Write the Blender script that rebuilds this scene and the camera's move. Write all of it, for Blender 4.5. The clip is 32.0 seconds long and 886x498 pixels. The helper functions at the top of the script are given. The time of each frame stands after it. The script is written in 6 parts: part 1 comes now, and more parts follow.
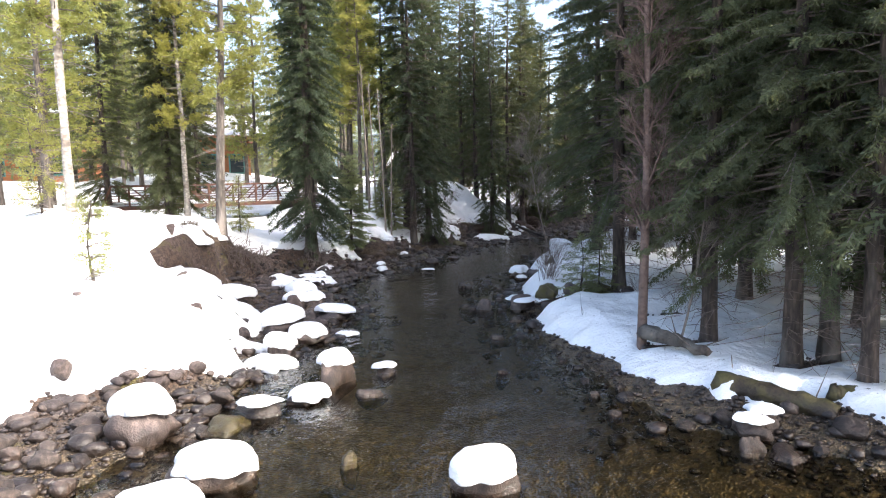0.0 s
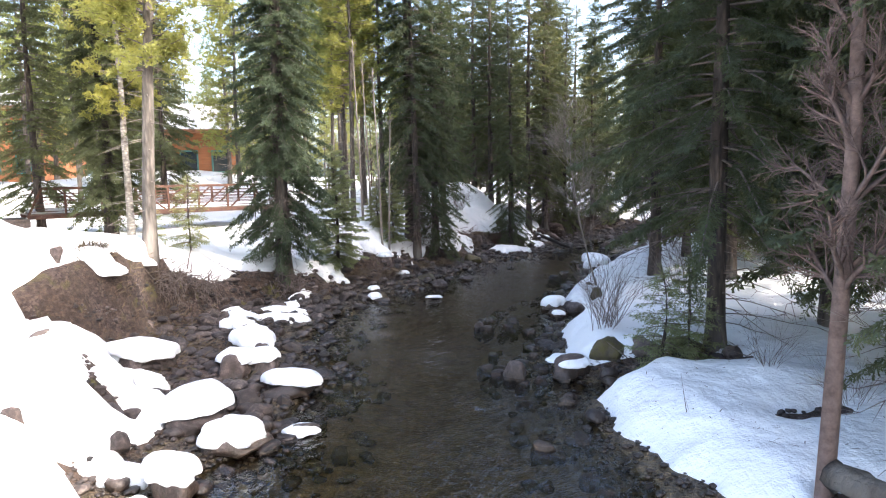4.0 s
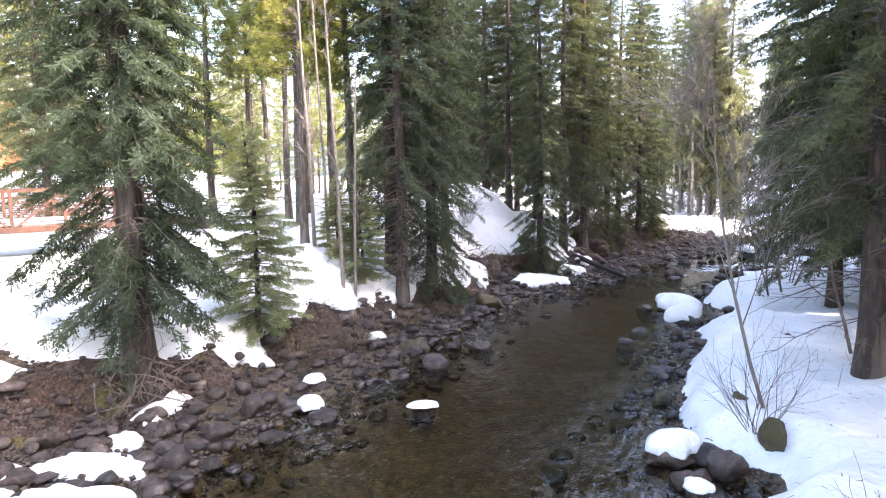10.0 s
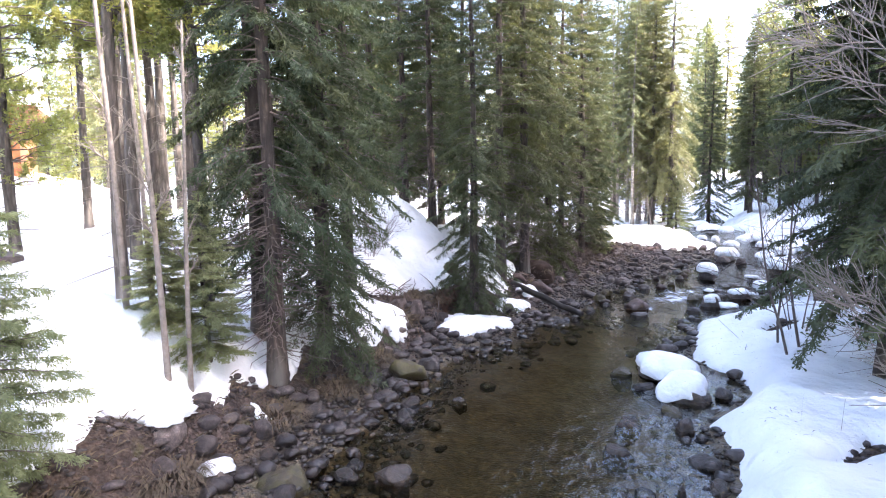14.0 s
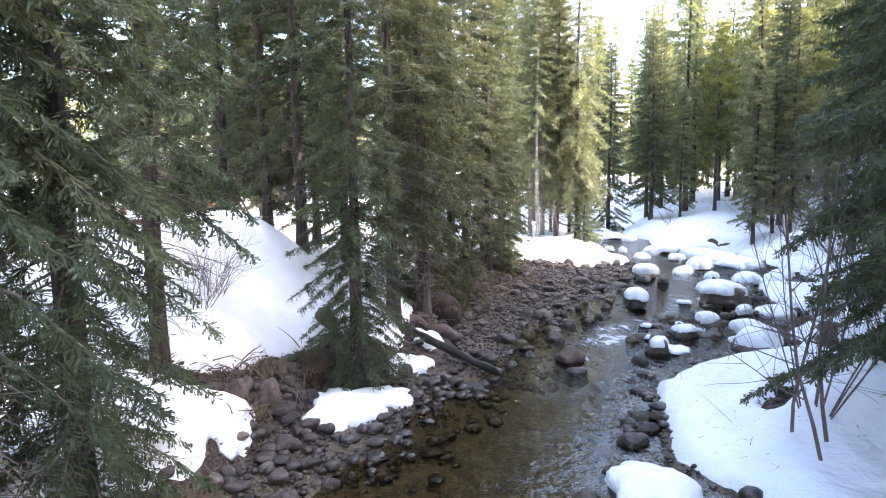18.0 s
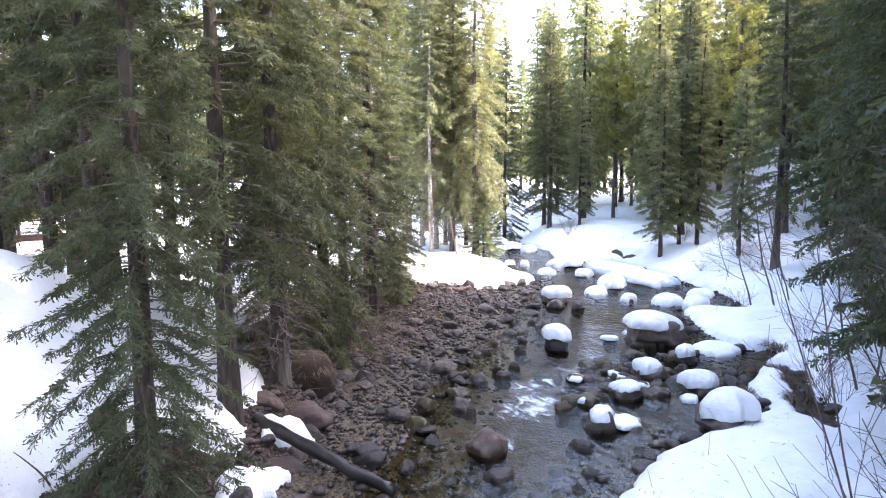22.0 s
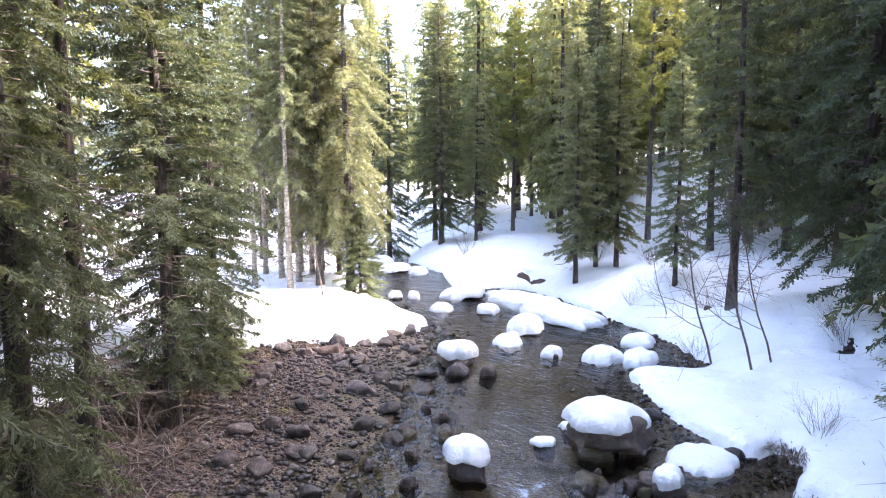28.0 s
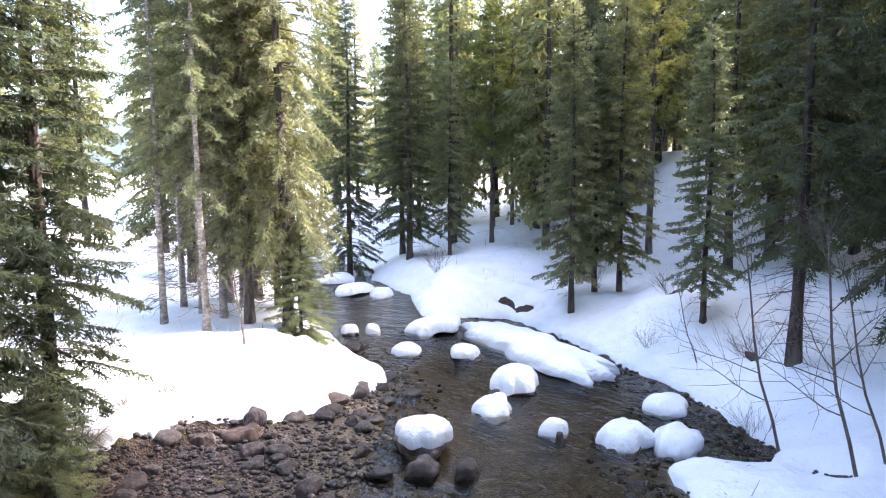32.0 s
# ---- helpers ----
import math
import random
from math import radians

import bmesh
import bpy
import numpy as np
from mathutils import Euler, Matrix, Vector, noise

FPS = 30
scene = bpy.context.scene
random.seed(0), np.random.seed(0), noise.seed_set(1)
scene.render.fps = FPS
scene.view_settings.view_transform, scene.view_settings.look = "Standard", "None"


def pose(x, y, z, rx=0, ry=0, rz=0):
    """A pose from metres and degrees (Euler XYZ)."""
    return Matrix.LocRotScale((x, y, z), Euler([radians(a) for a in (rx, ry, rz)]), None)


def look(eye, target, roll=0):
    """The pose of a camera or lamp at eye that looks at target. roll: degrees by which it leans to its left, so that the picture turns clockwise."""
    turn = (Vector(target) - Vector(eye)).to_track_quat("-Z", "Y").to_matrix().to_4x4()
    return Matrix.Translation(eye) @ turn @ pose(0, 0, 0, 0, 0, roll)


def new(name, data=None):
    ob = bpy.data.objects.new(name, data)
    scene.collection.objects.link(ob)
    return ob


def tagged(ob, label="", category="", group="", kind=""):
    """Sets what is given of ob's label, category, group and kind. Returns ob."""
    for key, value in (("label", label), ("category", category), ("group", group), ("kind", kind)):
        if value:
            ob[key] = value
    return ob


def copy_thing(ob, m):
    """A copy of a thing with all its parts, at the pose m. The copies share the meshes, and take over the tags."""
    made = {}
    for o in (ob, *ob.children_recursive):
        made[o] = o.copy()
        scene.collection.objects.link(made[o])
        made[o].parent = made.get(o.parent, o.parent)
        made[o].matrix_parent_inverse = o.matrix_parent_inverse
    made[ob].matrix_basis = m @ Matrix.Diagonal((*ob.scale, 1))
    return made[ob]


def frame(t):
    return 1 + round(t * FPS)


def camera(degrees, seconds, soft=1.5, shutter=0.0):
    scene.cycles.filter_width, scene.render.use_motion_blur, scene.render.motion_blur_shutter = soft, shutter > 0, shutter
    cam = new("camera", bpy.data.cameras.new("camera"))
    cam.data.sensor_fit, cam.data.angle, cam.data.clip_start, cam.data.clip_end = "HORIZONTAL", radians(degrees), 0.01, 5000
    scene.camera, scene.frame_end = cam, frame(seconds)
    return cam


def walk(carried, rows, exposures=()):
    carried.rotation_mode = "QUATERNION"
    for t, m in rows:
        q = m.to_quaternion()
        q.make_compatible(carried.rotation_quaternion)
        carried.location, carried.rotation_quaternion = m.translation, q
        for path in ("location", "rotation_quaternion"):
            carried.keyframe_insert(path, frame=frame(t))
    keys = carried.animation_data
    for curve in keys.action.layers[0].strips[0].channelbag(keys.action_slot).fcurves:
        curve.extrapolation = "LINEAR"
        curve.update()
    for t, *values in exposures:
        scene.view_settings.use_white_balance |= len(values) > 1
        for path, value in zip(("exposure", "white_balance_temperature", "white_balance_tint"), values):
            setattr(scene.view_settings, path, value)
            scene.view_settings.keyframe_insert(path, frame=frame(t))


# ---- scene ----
cam = camera(69.2, 32.0, 1.1)
METRES, EYE, TILT, LEAN, TURN = 43.48, 4.0, 0.0, 0.0, 0.0
ROWS = [
    (0.0, 0.0, 0.0, 0.0, -0.14, -6.18, 1.25),
    (0.5, -0.0003, 0.017, 0.0004, 0.01, -6.2, 1.26),
    (1.0, -0.0005, 0.0342, 0.0008, 0.12, -6.21, 1.25),
    (1.5, -0.0004, 0.051, 0.001, 0.18, -6.22, 1.24),
    (2.0, -0.0002, 0.0674, 0.0009, 0.3, -6.23, 1.24),
    (2.5, 0.0, 0.0851, 0.0013, 0.44, -6.25, 1.24),
    (4.5, -0.0008, 0.1559, 0.0023, 0.73, -6.25, 1.02),
    (5.0, -0.0, 0.1755, 0.0023, 0.82, -6.26, 1.02),
    (5.5, 0.0001, 0.1959, 0.0026, 0.84, -6.27, 1.01),
    (6.0, 0.0002, 0.2162, 0.0027, 0.87, -6.27, 1.02),
    (6.5, 0.0004, 0.2354, 0.0028, 0.88, -6.3, 1.03),
    (7.0, 0.0004, 0.2538, 0.0027, 0.87, -6.3, 1.01),
    (7.5, 0.0006, 0.2734, 0.0027, 0.89, -6.3, 0.99),
    (8.0, 0.001, 0.2929, 0.0025, 0.98, -6.28, 1.03),
    (8.5, 0.0005, 0.312, 0.0025, 1.07, -6.3, 1.03),
    (9.0, 0.0002, 0.3298, 0.0026, 1.13, -6.33, 1.06),
    (9.5, 0.0002, 0.3473, 0.0026, 1.17, -6.35, 1.04),
    (10.0, -0.0002, 0.3646, 0.0032, 1.1, -6.34, 1.04),
    (10.5, 0.0006, 0.3819, 0.0045, 0.98, -6.4, 1.02),
    (11.0, 0.0008, 0.3994, 0.0053, 0.57, -6.38, 1.04),
    (11.5, 0.0012, 0.4164, 0.0069, -0.06, -6.44, 0.97),
    (12.0, 0.0027, 0.4331, 0.008, -1.82, -6.48, 0.91),
    (12.5, 0.0043, 0.4494, 0.0088, -4.11, -6.51, 0.92),
    (13.0, 0.0057, 0.4652, 0.0094, -4.68, -6.51, 0.93),
    (13.5, 0.0069, 0.4806, 0.0102, -5.05, -6.53, 0.92),
    (14.0, 0.0081, 0.4958, 0.0109, -6.01, -6.57, 0.91),
    (14.5, 0.0101, 0.5108, 0.0117, -7.38, -6.59, 0.89),
    (16.5, 0.0192, 0.5731, 0.0143, -11.12, -6.58, 0.99),
    (17.0, 0.0226, 0.5873, 0.0149, -12.71, -6.59, 0.97),
    (17.5, 0.0264, 0.6015, 0.0157, -14.46, -6.59, 0.89),
    (18.0, 0.0304, 0.6155, 0.0164, -15.91, -6.61, 0.83),
    (18.5, 0.0342, 0.6293, 0.0171, -17.14, -6.64, 0.77),
    (19.0, 0.0384, 0.6429, 0.0178, -18.02, -6.68, 0.68),
    (19.5, 0.0428, 0.6561, 0.0184, -18.77, -6.68, 0.72),
    (20.0, 0.0476, 0.669, 0.0192, -19.61, -6.7, 0.65),
    (20.5, 0.0529, 0.6816, 0.0199, -21.6, -6.71, 0.6),
    (21.0, 0.0584, 0.694, 0.0209, -23.66, -6.73, 0.49),
    (21.5, 0.0642, 0.7058, 0.0214, -24.88, -6.7, 0.48),
    (22.0, 0.0706, 0.7172, 0.022, -25.77, -6.7, 0.47),
    (22.5, 0.077, 0.7283, 0.0225, -27.7, -6.68, 0.42),
    (23.0, 0.0839, 0.739, 0.0233, -29.4, -6.68, 0.43),
    (23.5, 0.0905, 0.75, 0.0239, -30.61, -6.69, 0.41),
    (24.0, 0.0971, 0.7609, 0.0245, -31.15, -6.67, 0.41),
    (24.5, 0.1038, 0.7718, 0.0252, -31.61, -6.68, 0.41),
    (25.0, 0.1105, 0.7826, 0.0258, -32.08, -6.69, 0.39),
    (25.5, 0.1179, 0.7933, 0.0264, -32.55, -6.7, 0.39),
    (27.5, 0.1478, 0.8373, 0.0288, -34.72, -6.7, 0.42),
    (28.0, 0.1559, 0.8476, 0.0296, -35.7, -6.7, 0.4),
    (28.5, 0.1642, 0.8576, 0.0301, -36.65, -6.68, 0.39),
    (29.0, 0.1724, 0.8678, 0.0305, -37.02, -6.68, 0.41),
    (29.5, 0.1809, 0.8789, 0.0308, -37.31, -6.67, 0.42),
    (30.0, 0.1906, 0.8906, 0.0314, -37.52, -6.68, 0.42),
    (30.5, 0.2004, 0.9023, 0.0318, -37.7, -6.67, 0.43),
    (31.0, 0.209, 0.9128, 0.0323, -37.84, -6.69, 0.42),
    (31.5, 0.2187, 0.9248, 0.0329, -37.96, -6.7, 0.45),
    (32.0, 0.2287, 0.9372, 0.0335, -38.0, -6.71, 0.48),
]
walk(cam, [(t, pose(0, 0, EYE, TILT, LEAN, TURN) @ pose(METRES * x, METRES * y, METRES * z, 90 + pitch, roll, yaw)) for t, x, y, z, yaw, pitch, roll in ROWS], exposures=[(0.0, 1.42, 6480, 10), (6.0, 2.1, 6550, 12), (8.0, 2.36, 6600, 14), (12.0, 2.62, 6400, 18), (16.0, 2.8, 6300, 15), (20.0, 2.74, 6350, 14), (24.0, 3.05, 6500, 21), (28.0, 2.9, 6450, 18), (32.0, 2.46, 6350, 16)])

# world, sun and exposure
world = bpy.data.worlds.new("sky")
scene.world = world
world.use_nodes = True
_sky = world.node_tree.nodes.new("ShaderNodeTexSky")
_sky.sky_type, _sky.sun_disc = "NISHITA", False
SUN_EL, SUN_AZ = 40.0, 114.0          # degrees; azimuth from +y, clockwise
_sky.sun_elevation, _sky.sun_rotation = radians(SUN_EL), radians(SUN_AZ)
_sky.dust_density, _sky.air_density = 4.5, 1.0
_bg = world.node_tree.nodes["Background"]
_bg.inputs["Strength"].default_value = 0.25
world.node_tree.links.new(_sky.outputs[0], _bg.inputs["Color"])
_sun = new("sun", bpy.data.lights.new("sun", "SUN"))
_sun.data.energy, _sun.data.angle, _sun.data.color = 3.0, radians(0.6), (1.0, 0.95, 0.87)
_sd = Vector((math.sin(radians(SUN_AZ)) * math.cos(radians(SUN_EL)), math.cos(radians(SUN_AZ)) * math.cos(radians(SUN_EL)), math.sin(radians(SUN_EL))))
_sun.matrix_world = look(_sd * 60, (0, 0, 0))


# ---- materials ----
def mat(name):
    m = bpy.data.materials.new(name)
    m.use_nodes = True
    nt = m.node_tree
    b = nt.nodes["Principled BSDF"]

    def node(kind, **kw):
        n = nt.nodes.new("ShaderNode" + kind)
        for k, v in kw.items():
            n.inputs[k.replace("_", " ")].default_value = v
        return n

    return m, nt, b, node, nt.links.new


def ramp(node, link, src, stops):
    r = node("ValToRGB")
    e = r.color_ramp.elements
    e[0].position, e[0].color = stops[0][0], (*stops[0][1], 1)
    e[1].position, e[1].color = stops[-1][0], (*stops[-1][1], 1)
    for p, c in stops[1:-1]:
        k = e.new(p)
        k.color = (*c, 1)
    link(src, r.inputs[0])
    return r.outputs[0]


def mixc(nt, link, fac, a, b, mode="MIX"):
    n = nt.nodes.new("ShaderNodeMix")
    n.data_type, n.blend_type = "RGBA", mode
    for i, v in ((0, fac), (6, a), (7, b)):
        if isinstance(v, (int, float)):
            n.inputs[i].default_value = v
        elif isinstance(v, tuple):
            n.inputs[i].default_value = (*v, 1)
        else:
            link(v, n.inputs[i])
    return n.outputs[2]


def bump(node, link, b, src, strength, dist):
    n = node("Bump", Strength=strength, Distance=dist)
    link(src, n.inputs["Height"])
    link(n.outputs[0], b.inputs["Normal"])
    return n


def place_tex(node, link, scale=(1, 1, 1), world_space=False):
    g = node("NewGeometry") if world_space else node("TexCoord")
    mp = node("Mapping")
    mp.inputs["Scale"].default_value = scale
    link(g.outputs["Position" if world_space else "Object"], mp.inputs[0])
    return mp.outputs[0]


def snow_material():
    m, nt, b, node, link = mat("snow")
    v = place_tex(node, link, world_space=True)
    n1 = node("TexNoise", Scale=1.6, Detail=5.0, Roughness=0.55)
    n2 = node("TexNoise", Scale=45.0, Detail=3.0)
    sp = node("TexVoronoi", Scale=13.0)
    sp2 = node("TexNoise", Scale=0.9, Detail=2.0)
    for n in (n1, n2, sp, sp2):
        link(v, n.inputs["Vector"])
    base = ramp(node, link, n1.outputs[0], [(0.3, (0.78, 0.795, 0.81)), (0.7, (0.86, 0.865, 0.87))])
    speck = ramp(node, link, sp.outputs["Distance"], [(0.07, (1, 1, 1)), (0.12, (0, 0, 0))])
    where = ramp(node, link, sp2.outputs[0], [(0.46, (0, 0, 0)), (0.62, (1, 1, 1))])
    k = node("Math")
    k.operation = "MULTIPLY"
    link(speck, k.inputs[0])
    link(where, k.inputs[1])
    link(mixc(nt, link, k.outputs[0], base, (0.16, 0.11, 0.06)), b.inputs["Base Color"])
    b.inputs["Roughness"].default_value = 0.55
    b.inputs["Specular IOR Level"].default_value = 0.3
    add = node("Math")
    add.operation = "MULTIPLY_ADD"
    add.inputs[1].default_value = 0.05
    link(n2.outputs[0], add.inputs[0])
    link(n1.outputs[0], add.inputs[2])
    bump(node, link, b, add.outputs[0], 0.8, 0.26)
    return m


def earth_material():
    m, nt, b, node, link = mat("earth")
    v = place_tex(node, link, world_space=True)
    n1 = node("TexNoise", Scale=0.7, Detail=6.0)
    n2 = node("TexNoise", Scale=9.0, Detail=6.0, Roughness=0.7)
    vo = node("TexVoronoi", Scale=21.0)
    n3 = node("TexNoise", Scale=1.7, Detail=3.0)
    for n in (n1, n2, vo, n3):
        link(v, n.inputs["Vector"])
    soil = ramp(node, link, n2.outputs[0], [(0.25, (0.019, 0.012, 0.009)), (0.5, (0.056, 0.035, 0.025)), (0.75, (0.135, 0.088, 0.062))])
    stones = ramp(node, link, vo.outputs["Color"], [(0.2, (0.07, 0.05, 0.042)), (0.55, (0.20, 0.15, 0.13)), (0.85, (0.38, 0.31, 0.27))])
    stones = mixc(nt, link, 1.0, stones, (0.37, 0.325, 0.315), "MULTIPLY")
    f = ramp(node, link, n1.outputs[0], [(0.44, (0, 0, 0)), (0.56, (0.85, 0.85, 0.85))])
    c = mixc(nt, link, f, soil, stones)
    moss = ramp(node, link, n3.outputs[0], [(0.60, (0, 0, 0)), (0.72, (1, 1, 1))])
    c = mixc(nt, link, moss, c, (0.095, 0.085, 0.025))
    # wet and silted under the water line
    g = node("NewGeometry")
    s = node("SeparateXYZ")
    link(g.outputs["Position"], s.inputs[0])
    wet = node("MapRange")
    wet.inputs["From Min"].default_value, wet.inputs["From Max"].default_value = 0.24, 0.48
    link(s.outputs["Z"], wet.inputs[0])
    bed = ramp(node, link, n2.outputs[0], [(0.3, (0.034, 0.029, 0.019)), (0.52, (0.115, 0.086, 0.048)), (0.75, (0.30, 0.205, 0.090))])
    v2 = node("TexVoronoi", Scale=8.0)
    link(v, v2.inputs["Vector"])
    peb = ramp(node, link, v2.outputs["Distance"], [(0.1, (1.5, 1.42, 1.3)), (0.5, (0.55, 0.55, 0.55))])
    bed = mixc(nt, link, 1.0, bed, peb, "MULTIPLY")
    bed = mixc(nt, link, 0.35, bed, ramp(node, link, v2.outputs["Color"], [(0.2, (0.02, 0.018, 0.013)), (0.8, (0.24, 0.18, 0.10))]))
    c = mixc(nt, link, wet.outputs[0], bed, c)
    link(c, b.inputs["Base Color"])
    rr = node("MapRange")
    rr.inputs["To Min"].default_value, rr.inputs["To Max"].default_value = 0.35, 0.9
    link(wet.outputs[0], rr.inputs[0])
    link(rr.outputs[0], b.inputs["Roughness"])
    k = node("Math")
    k.operation = "ADD"
    link(n2.outputs[0], k.inputs[0])
    link(vo.outputs["Distance"], k.inputs[1])
    bump(node, link, b, k.outputs[0], 0.9, 0.06)
    return m


def rock_material(name, dark, mid, light, moss=0.0):
    m, nt, b, node, link = mat(name)
    v = place_tex(node, link)
    oi = node("ObjectInfo")
    g = node("NewGeometry")
    n1 = node("TexNoise", Scale=2.6, Detail=7.0, Roughness=0.65)
    n2 = node("TexNoise", Scale=24.0, Detail=5.0)
    vo = node("TexVoronoi", Scale=4.0)
    for n in (n1, n2, vo):
        link(v, n.inputs["Vector"])
    c = ramp(node, link, n1.outputs[0], [(0.28, dark), (0.5, mid), (0.75, light)])
    r = node("Math")
    r.operation = "ADD"
    link(oi.outputs["Random"], r.inputs[0])
    link(g.outputs["Random Per Island"], r.inputs[1])
    fr = node("Math")
    fr.operation = "FRACT"
    link(r.outputs[0], fr.inputs[0])
    tint = ramp(node, link, fr.outputs[0], [(0.0, (0.46, 0.44, 0.45)), (0.22, (1.02, 0.90, 0.80)), (0.42, (0.72, 0.70, 0.73)), (0.62, (1.30, 1.20, 1.05)), (0.8, (0.60, 0.52, 0.48)), (1.0, (1.55, 1.46, 1.36))])
    c = mixc(nt, link, 1.0, c, tint, "MULTIPLY")
    sp = ramp(node, link, n2.outputs[0], [(0.38, (0.72, 0.72, 0.72)), (0.62, (1.15, 1.15, 1.15))])
    c = mixc(nt, link, 1.0, c, sp, "MULTIPLY")
    if moss:
        ms = ramp(node, link, n1.outputs[0], [(0.62 - moss * 0.3, (0, 0, 0)), (0.75 - moss * 0.2, (1, 1, 1))])
        c = mixc(nt, link, ms, c, mixc(nt, link, sp, (0.030, 0.029, 0.012), (0.088, 0.074, 0.022)))
    s = node("SeparateXYZ")
    link(g.outputs["Position"], s.inputs[0])
    wet = node("MapRange")
    wet.inputs["From Min"].default_value, wet.inputs["From Max"].default_value = 0.27, 0.62
    link(s.outputs["Z"], wet.inputs[0])
    c = mixc(nt, link, wet.outputs[0], mixc(nt, link, 1.0, c, (0.42, 0.38, 0.30), "MULTIPLY"), c)
    link(c, b.inputs["Base Color"])
    rr = node("MapRange")
    rr.inputs["To Min"].default_value, rr.inputs["To Max"].default_value = 0.22, 0.75
    link(wet.outputs[0], rr.inputs[0])
    link(rr.outputs[0], b.inputs["Roughness"])
    k = node("Math")
    k.operation = "MULTIPLY_ADD"
    k.inputs[1].default_value = 0.35
    link(n2.outputs[0], k.inputs[0])
    link(n1.outputs[0], k.inputs[2])
    bump(node, link, b, k.outputs[0], 0.8, 0.05)
    return m


def bark_material(name, dark, light, stretch=0.22, scale=9.0, patches=None):
    m, nt, b, node, link = mat(name)
    v = place_tex(node, link, (1, 1, stretch))
    n1 = node("TexNoise", Scale=scale, Detail=7.0, Roughness=0.7)
    vo = node("TexVoronoi", Scale=scale * 1.6)
    n3 = node("TexNoise", Scale=1.3, Detail=3.0)
    for n in (n1, vo, n3):
        link(v, n.inputs["Vector"])
    c = ramp(node, link, n1.outputs[0], [(0.3, dark), (0.68, light)])
    edge = ramp(node, link, vo.outputs["Distance"], [(0.1, (1.15, 1.15, 1.15)), (0.6, (0.6, 0.6, 0.6))])
    c = mixc(nt, link, 1.0, c, edge, "MULTIPLY")
    if patches:
        f = ramp(node, link, n3.outputs[0], [(0.52, (0, 0, 0)), (0.64, (1, 1, 1))])
        c = mixc(nt, link, f, c, patches)
    link(c, b.inputs["Base Color"])
    b.inputs["Roughness"].default_value = 0.88
    k = node("Math")
    k.operation = "SUBTRACT"
    link(n1.outputs[0], k.inputs[0])
    link(vo.outputs["Distance"], k.inputs[1])
    bump(node, link, b, k.outputs[0], 0.9, 0.03)
    return m


def needle_material(name, dark, light, glow, part_through=0.34):
    m, nt, b, node, link = mat(name)
    g = node("NewGeometry")
    oi = node("ObjectInfo")
    n = node("TexNoise", Scale=0.9, Detail=3.0)
    link(place_tex(node, link), n.inputs["Vector"])
    a = node("Math")
    a.operation = "MULTIPLY_ADD"
    a.inputs[1].default_value = 0.45
    link(g.outputs["Random Per Island"], a.inputs[0])
    link(n.outputs[0], a.inputs[2])
    c = ramp(node, link, a.outputs[0], [(0.42, dark), (1.0, light)])
    t = ramp(node, link, oi.outputs["Random"], [(0.0, (0.75, 0.85, 0.9)), (0.5, (1, 1, 1)), (1.0, (1.14, 1.08, 0.94))])
    c = mixc(nt, link, 1.0, c, t, "MULTIPLY")
    link(c, b.inputs["Base Color"])
    b.inputs["Roughness"].default_value = 0.6
    b.inputs["Specular IOR Level"].default_value = 0.25
    tr = node("BsdfTranslucent")
    link(mixc(nt, link, 1.0, t, glow, "MULTIPLY"), tr.inputs["Color"])
    mx = node("MixShader", Fac=part_through)
    link(b.outputs[0], mx.inputs[1])
    link(tr.outputs[0], mx.inputs[2])
    link(mx.outputs[0], nt.nodes["Material Output"].inputs["Surface"])
    return m


